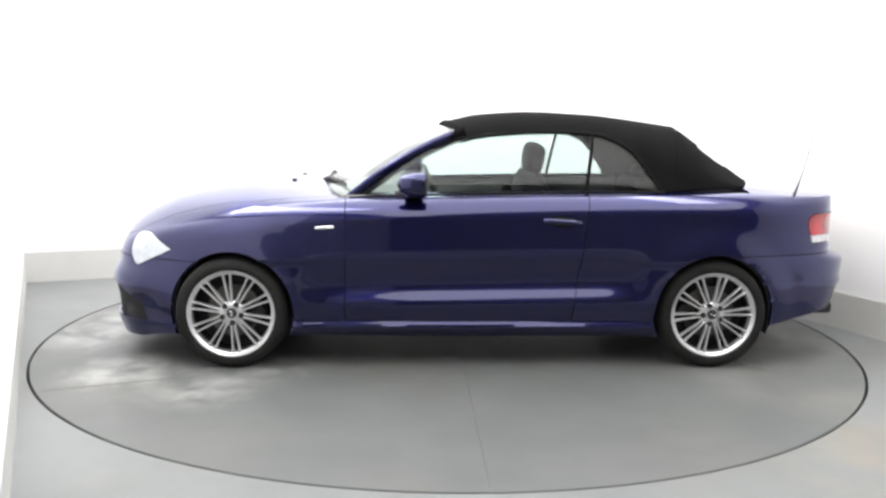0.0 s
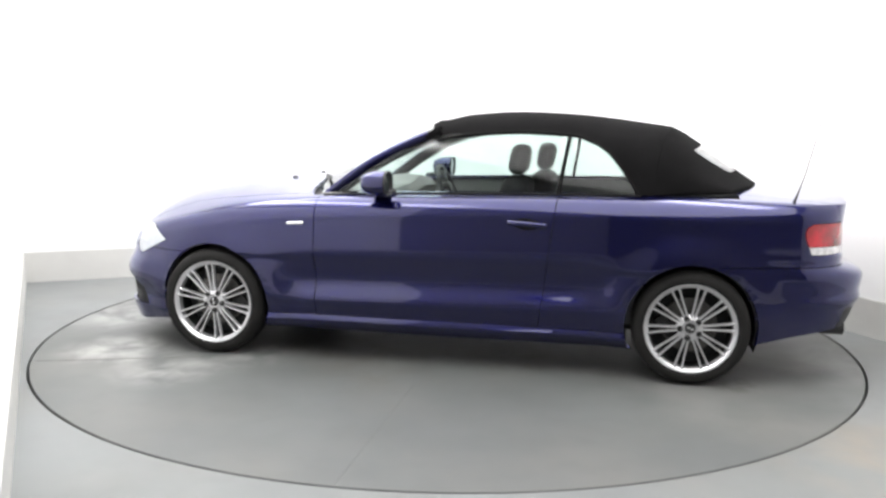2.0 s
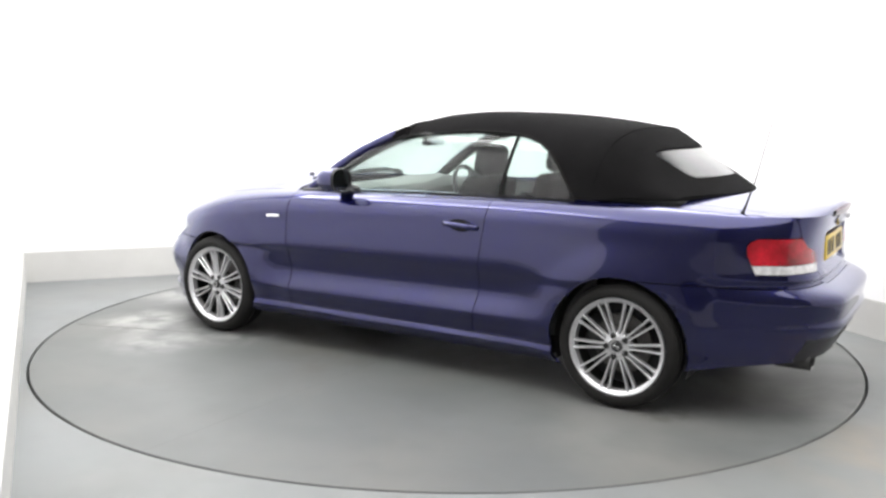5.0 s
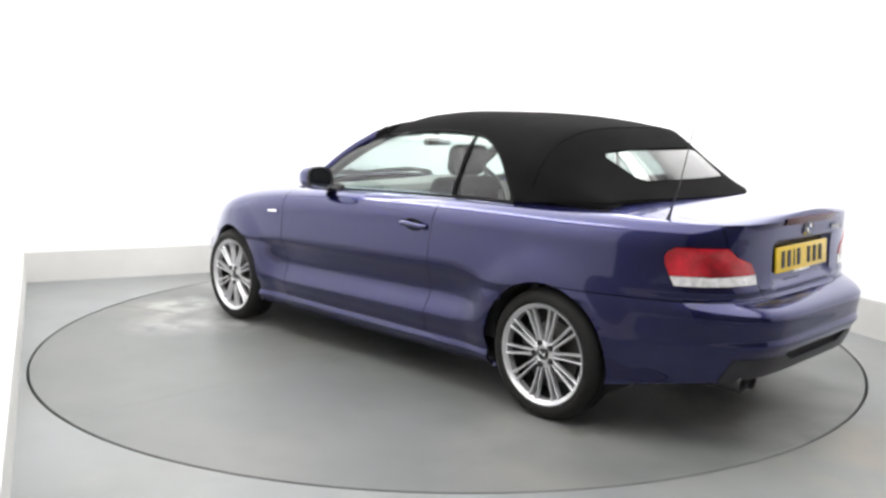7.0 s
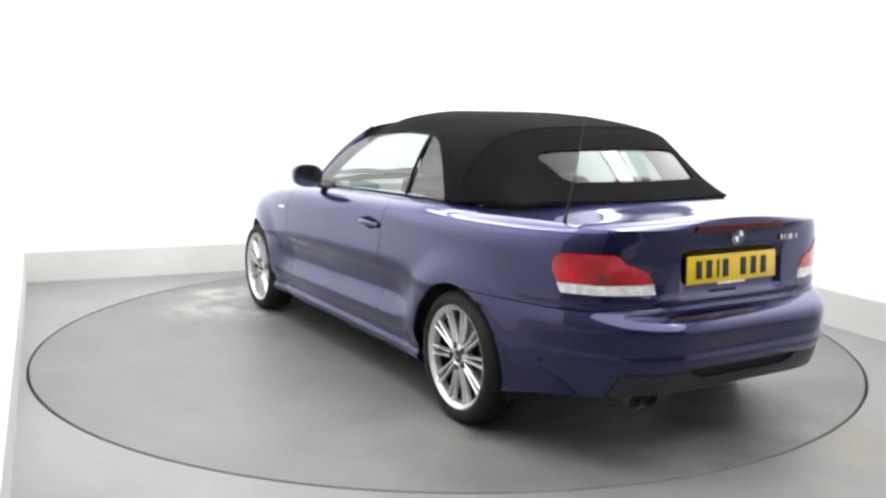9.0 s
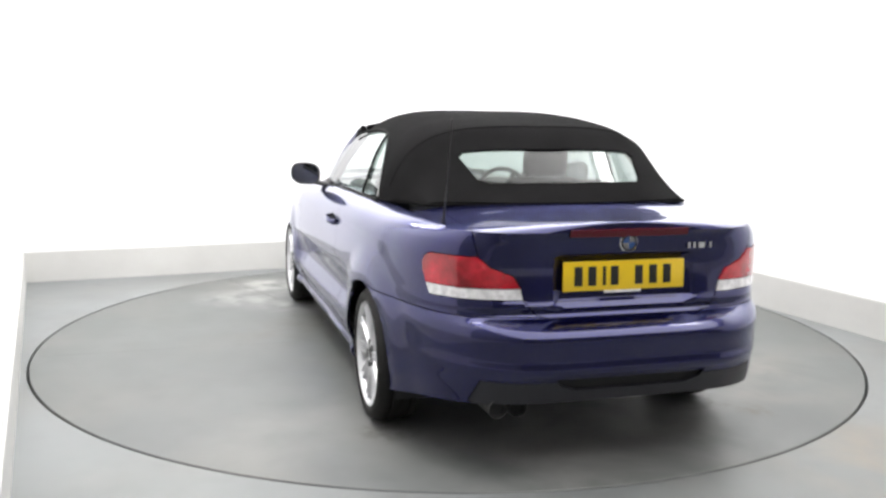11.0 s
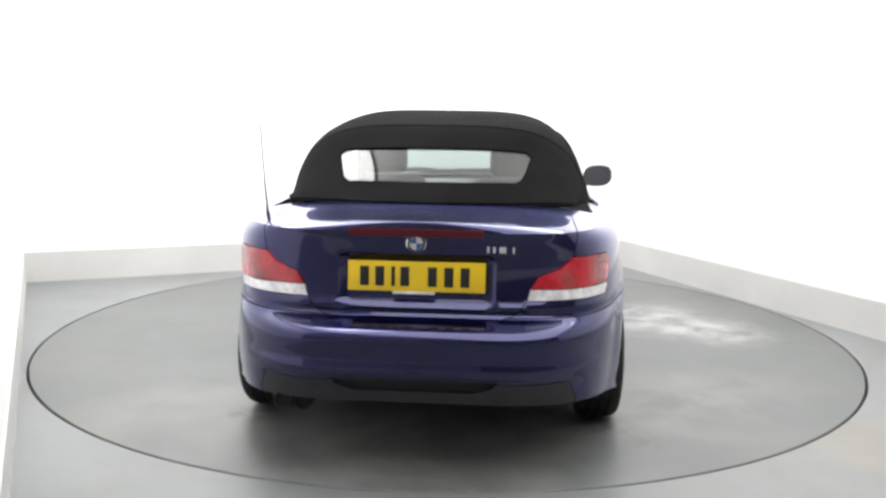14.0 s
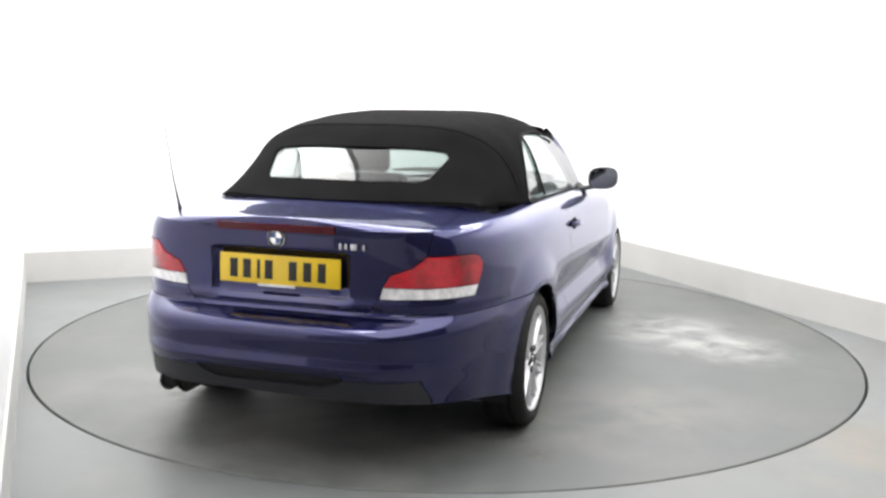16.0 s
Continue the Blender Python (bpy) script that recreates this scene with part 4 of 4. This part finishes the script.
# ---- cabin ----
def cabin():
    bm = bmesh.new()
    box(bm, (2.0, 1.40, 0.04), pose(-0.25, 0, 0.27), 0.01)
    box(bm, (0.06, 1.40, 0.60), pose(-1.22, 0, 0.55, 0, -12, 0), 0.02)
    part("cabin_floor", bm, INNER, car)
    for side in (1, -1):
        bm = bmesh.new()
        rows_g = []
        for x in np.linspace(0.72, -1.15, 26):
            y = 0.70
            rows_g.append([(x, side * (y + d), z) for z, d in ((0.28, 0.02), (0.45, 0.0), (0.52, -0.03), (0.60, -0.035), (0.66, 0.0), (0.90, 0.012), (0.945, 0.03), (shoulder_of(x) + 0.002, 0.05))])
        grid(bm, rows_g)
        bmesh.ops.recalc_face_normals(bm, faces=bm.faces)
        part("door_card", bm, DOORCARD, car)
    bm = bmesh.new()
    rows_g = []
    for y in np.linspace(-0.69, 0.69, 33):
        hump = 0.035 * math.exp(-((y + 0.37) / 0.17) ** 2)
        fwd = -0.14 * (y / 0.69) ** 2
        rows_g.append([(0.86 + fwd, y, 0.93), (0.72 + fwd, y, 0.952 + hump * 0.5), (0.50, y, 0.955 + hump), (0.40, y, 0.945 + hump), (0.36, y, 0.90 + hump * 0.4), (0.38, y, 0.74), (0.46, y, 0.55), (0.6, y, 0.35)])
    grid(bm, rows_g)
    bmesh.ops.recalc_face_normals(bm, faces=bm.faces)
    part("dashboard", bm, DASH, car, "grey soft dashboard")
    wheel_ob = empty("steering_wheel", car, pose(0.20, -0.37, 0.88, 0, -66, 0))
    bm = bmesh.new()
    n = 40
    rows_g = [[((0.18 + 0.015 * math.cos(g)) * math.cos(a), (0.18 + 0.015 * math.cos(g)) * math.sin(a), 0.015 * math.sin(g)) for g in np.linspace(0, 2 * math.pi, 9)[:-1]]
              for a in np.linspace(0, 2 * math.pi, n + 1)]
    grid(bm, rows_g, True)
    bmesh.ops.remove_doubles(bm, verts=bm.verts, dist=0.0005)
    bmesh.ops.recalc_face_normals(bm, faces=bm.faces)
    part("rim", bm, TRIM, wheel_ob)
    bm = bmesh.new()
    box(bm, (0.13, 0.13, 0.05), None, 0.025, 3)
    for a in (90, 210, 330):
        box(bm, (0.13, 0.035, 0.018), pose(0.105 * math.cos(radians(a)), 0.105 * math.sin(radians(a)), 0, 0, 0, a), 0.006)
    part("hub", bm, TRIM, wheel_ob)
    # inside mirror under the header
    bm = bmesh.new()
    box(bm, (0.035, 0.22, 0.056), pose(0.27, 0, 1.222, 0, -8, 0), 0.015, 3)
    tube(bm, [(0.28, 0, 1.24), (0.28, 0, 1.262), (0.25, 0, 1.28)], 0.010)
    part("inside_mirror", bm, TRIM, car)
    bm = bmesh.new()
    box(bm, (0.003, 0.20, 0.046), pose(0.2505, 0, 1.219, 0, -8, 0), 0.001)
    part("mirror_glass", bm, MIRROR, car)


def pad(bm, size, m, bevel):
    box(bm, size, m, bevel, 4)


def seat(x, y, lift):
    s_ = empty("front_seat", car, pose(x, y, 0))
    tagged(s_, "grey cloth front seat with a padded headrest")
    bm = bmesh.new()
    pad(bm, (0.52, 0.50, 0.17), pose(0.12, 0, 0.46, 0, -6, 0), 0.06)
    part("cushion", bm, CLOTH, s_)
    bm = bmesh.new()
    pad(bm, (0.15, 0.48, 0.64), pose(-0.17, 0, 0.73 + lift, 0, -17, 0), 0.06)
    for s2 in (1, -1):
        pad(bm, (0.13, 0.09, 0.46), pose(-0.09, 0.215 * s2, 0.70 + lift, 0, -17, 0), 0.04)
    part("backrest", bm, CLOTH, s_)
    bm = bmesh.new()
    pad(bm, (0.105, 0.265, 0.175), pose(-0.255, 0, 1.135 + lift, 0, -10, 0), 0.05)
    part("headrest", bm, CLOTH, s_)
    for s2 in (1, -1):
        bm = bmesh.new()
        tube(bm, [(-0.25, 0.06 * s2, 0.98 + lift), (-0.255, 0.06 * s2, 1.08 + lift)], 0.007)
        part("headrest_post", bm, CHROME, s_)


def rear_bench():
    bm = bmesh.new()
    pad(bm, (0.42, 1.18, 0.16), pose(-0.84, 0, 0.48, 0, -6, 0), 0.05)
    for s2 in (1, -1):
        pad(bm, (0.13, 0.56, 0.52), pose(-1.10, 0.30 * s2, 0.74, 0, -12, 0), 0.05)
        pad(bm, (0.09, 0.24, 0.12), pose(-1.18, 0.30 * s2, 1.02, 0, -8, 0), 0.04)
    part("rear_bench", bm, CLOTH, car)
    bm = bmesh.new()
    box(bm, (0.50, 1.25, 0.03), pose(-1.42, 0, 0.955), 0.01)
    part("parcel_shelf", bm, INNER, car)


cabin()
seat(-0.11, 0.37, 0.005)
seat(-0.20, -0.37, -0.005)
rear_bench()


# ---- small outer parts ----
def door_mirror(side):
    h = empty("door_mirror", car, pose(0.345, side * 0.912, 1.018))
    tagged(h, "blue and black door mirror")
    bm = bmesh.new()
    rows_m = []
    for k in range(11):
        t = k / 10
        a = -0.060 + 0.150 * t
        grow = (1 - max(0.0, (t - 0.05)) ** 2.6) ** 0.5 if t < 1 else 0.0
        grow = max(grow, 0.02)
        rows_m.append([(a, 0.090 * grow * math.copysign(abs(math.cos(g)) ** 0.75, math.cos(g)), 0.068 * grow * math.copysign(abs(math.sin(g)) ** 0.75, math.sin(g)) + 0.006 * math.cos(g) * side)
                       for g in np.linspace(0, 2 * math.pi, 33)[:-1]])
    vs, _ = grid(bm, rows_m, True)
    bm.faces.new(vs[-1])
    bmesh.ops.recalc_face_normals(bm, faces=bm.faces)
    part("mirror_housing", bm, PAINT, h)
    bm = bmesh.new()
    lip = [[(-0.063 + d, sc * 0.090 * math.copysign(abs(math.cos(g)) ** 0.75, math.cos(g)), sc * 0.068 * math.copysign(abs(math.sin(g)) ** 0.75, math.sin(g)) + 0.006 * math.cos(g) * side)
            for g in np.linspace(0, 2 * math.pi, 33)[:-1]] for d, sc in ((0.006, 1.01), (-0.004, 0.99), (-0.004, 0.90), (0.012, 0.88))]
    vs, _ = grid(bm, lip, True)
    bm.faces.new(vs[-1])
    bmesh.ops.recalc_face_normals(bm, faces=bm.faces)
    part("mirror_rim", bm, TRIM, h)
    bm = bmesh.new()
    g_pts = [bm.verts.new((-0.057, 0.082 * 0.97 * math.copysign(abs(math.cos(g)) ** 0.75, math.cos(g)), 0.060 * math.copysign(abs(math.sin(g)) ** 0.75, math.sin(g)) + 0.006 * math.cos(g) * side))
             for g in np.linspace(0, 2 * math.pi, 33)[:-1]]
    bm.faces.new(g_pts)
    part("mirror_glass", bm, MIRROR, h)
    bm = bmesh.new()
    flat_bar(bm, [(0.0, -0.060 * side, -0.055), (0.0, -0.105 * side, -0.066), (0.005, -0.155 * side, -0.074)], 0.050, 0.016, (1, 0, 0))
    bmesh.ops.recalc_face_normals(bm, faces=bm.faces)
    part("mirror_foot", bm, TRIM, h)
    bm = bmesh.new()
    flat_bar(bm, [(0.10, -0.150 * side, -0.078), (0.02, -0.158 * side, -0.060), (-0.06, -0.160 * side, -0.072)], 0.030, 0.012, (0, 0, 1))
    part("mirror_triangle", bm, TRIM, h)


def skin_y(x, z):
    return skin(x / 2.1, 1.0, z, shoulder_of(x))[1]


def door_handle(side):
    z, x = 0.822, -0.465
    h = empty("door_handle", car, pose(x, side * (skin_y(x, z) + 0.002), z, 0, -3.5, 0 if side > 0 else 180))
    m = -1 if side < 0 else 1
    # black disc in place of the shade in the body-coloured hollow
    bm = bmesh.new()
    lathe(bm, [(0.001, 0.0), (0.030, 0.0005), (0.038, 0.002), (0.040, 0.001), (0.040, -0.004)], 28)
    bmesh.ops.scale(bm, vec=(1.75, 1, 0.8), verts=bm.verts)
    bmesh.ops.recalc_face_normals(bm, faces=bm.faces)
    part("recess_shade", bm, SEALBLACK, h)
    bm = bmesh.new()
    flat_bar(bm, [(-0.10, 0.002, 0), (-0.085, 0.016, 0), (-0.04, 0.028, 0.002), (0.04, 0.028, 0.002), (0.085, 0.016, 0), (0.10, 0.002, 0)], 0.014, 0.009, (0, 0, 1))
    part("grip", bm, PAINT, h)


def side_indicator(side):
    x, z = 0.822, 0.783
    bm = bmesh.new()
    box(bm, (0.100, 0.010, 0.017), pose(x, side * (skin_y(x, z) + 0.001), z, 0, 3.5, 0), 0.006, 3)
    part("side_indicator", bm, CLEAR, car, "small clear side indicator")


for side in (1, -1):
    door_mirror(side)
    door_handle(side)
    side_indicator(side)

# number plate with plain bars
plate = empty("number_plate", car, pose(-2.128, 0.0, 0.782, 0, 3, 0))
tagged(plate, "yellow rear number plate with black bars")
bm = bmesh.new()
box(bm, (0.010, 0.52, 0.115), None, 0.003)
part("board", bm, PLATE, plate)
for k, y in enumerate((0.197, 0.139, 0.088, 0.044, -0.060, -0.122, -0.183)):
    bm = bmesh.new()
    box(bm, (0.003, 0.014 if k == 2 else 0.034, 0.074), pose(-0.0055, y, 0), 0.001)
    part("bar", bm, INK, plate)
bm = bmesh.new()
box(bm, (0.008, 0.16, 0.010), pose(-0.004, 0.01, -0.062), 0.002)
part("plate_tag", bm, CLEAR, plate)

# round badge and model lettering as plain bars
bm = bmesh.new()
lathe(bm, [(0.001, 0.006), (0.034, 0.006), (0.038, 0.003), (0.038, -0.012)], 36)
bmesh.ops.rotate(bm, matrix=Matrix.Rotation(radians(90), 3, "Z"), verts=bm.verts)
bmesh.ops.recalc_face_normals(bm, faces=bm.faces)
badge = part("badge", bm, CHROME, car, "round chrome badge")
badge.location = (-2.148, 0, 0.912)
for sy, sz, m in ((1, 1, BADGE_BLUE), (-1, -1, BADGE_BLUE)):
    bm = bmesh.new()
    arc = [(0.0, 0.0)] + [(0.024 * math.cos(a), 0.024 * math.sin(a)) for a in np.linspace(0, math.pi / 2, 9)]
    vs = [bm.verts.new((-0.0085, sy * a, sz * b)) for a, b in arc]
    bm.faces.new(vs)
    part("badge_quarter", bm, m, badge)
bm = bmesh.new()
rows_g = [[(-0.0075, r * math.cos(a), r * math.sin(a)) for a in np.linspace(0, 2 * math.pi, 33)[:-1]] for r in (0.026, 0.034)]
grid(bm, rows_g, True)
part("badge_ring", bm, INK, badge)
for y, w in ((-0.268, 0.010), (-0.290, 0.010), (-0.322, 0.026), (-0.362, 0.008)):
    bm = bmesh.new()
    box(bm, (0.006, w, 0.023), pose(-2.148, y, 0.893, 0, 0, -1), 0.002)
    part("lettering_bar", bm, ALLOY, car)

# high brake light under the lip of the boot lid, whose shade is put into its colour
bm = bmesh.new()
rows_g = []
for y in np.linspace(-0.25, 0.25, 25):
    x = -2.157 + 0.09 * (abs(y) / 0.5) ** 3
    rows_g.append([(x + 0.01, y, 0.936), (x - 0.012, y, 0.938), (x - 0.022, y, 0.966), (x + 0.01, y, 0.968)])
grid(bm, rows_g)
bmesh.ops.recalc_face_normals(bm, faces=bm.faces)
part("high_brake_light", bm, SHADEDRED, car, "slim dark red brake light strip, deepened for the shade under the lip")

# aerial on the rear wing
aerial = empty("aerial", car, pose(-1.84, 0.648, 0.962))
bm = bmesh.new()
tube(bm, [(0.018, 0, -0.006), (0.006, 0, 0.02), (-0.006, 0, 0.06), (-0.032, 0, 0.145)], [0.012, 0.0065, 0.0044, 0.0032], 10)
part("aerial_base", bm, TRIM, aerial)
bm = bmesh.new()
tube(bm, [(-0.032, 0, 0.145), (-0.088, 0, 0.405)], [0.0030, 0.0024], 6)
part("whip", bm, DARKMETAL, aerial)

# twin exhaust
for y in (0.515, 0.435):
    bm = bmesh.new()
    lathe(bm, [(0.033, -0.05), (0.033, 0.10), (0.036, 0.104), (0.0385, 0.10), (0.0385, -0.05)], 24)
    bmesh.ops.rotate(bm, matrix=Matrix.Rotation(radians(90), 3, "Z"), verts=bm.verts)
    bmesh.ops.recalc_face_normals(bm, faces=bm.faces)
    pipe = part("exhaust_pipe", bm, DARKMETAL, car)
    pipe.location = (-2.042, y, 0.286)
    bm = bmesh.new()
    lathe(bm, [(0.001, 0.085), (0.033, 0.085)], 20)
    bmesh.ops.rotate(bm, matrix=Matrix.Rotation(radians(90), 3, "Z"), verts=bm.verts)
    part("bore", bm, INNER, pipe)

# washer jets on the bonnet
for y in (0.26, -0.26):
    bm = bmesh.new()
    box(bm, (0.030, 0.022, 0.012), pose(1.06, y, 0.992, 0, 0, 0), 0.004)
    part("washer_jet", bm, TRIM, car)


# ---- the turning ----
TURN_START, TURN_RATE = 182.381, -6.8760
OFF = Vector((-0.13514, -0.04496, 0.0))


def motions():
    rows_disc, rows_car = [], []
    for k in range(33):
        t = k * 0.5
        spin = pose(0, 0, 0, 0, 0, TURN_START + TURN_RATE * t)
        rows_disc.append((t, Matrix.Translation(HUB) @ spin))
        rows_car.append((t, spin @ Matrix.Translation(OFF)))
    walk(turntable, rows_disc)
    walk(car, rows_car)


motions()
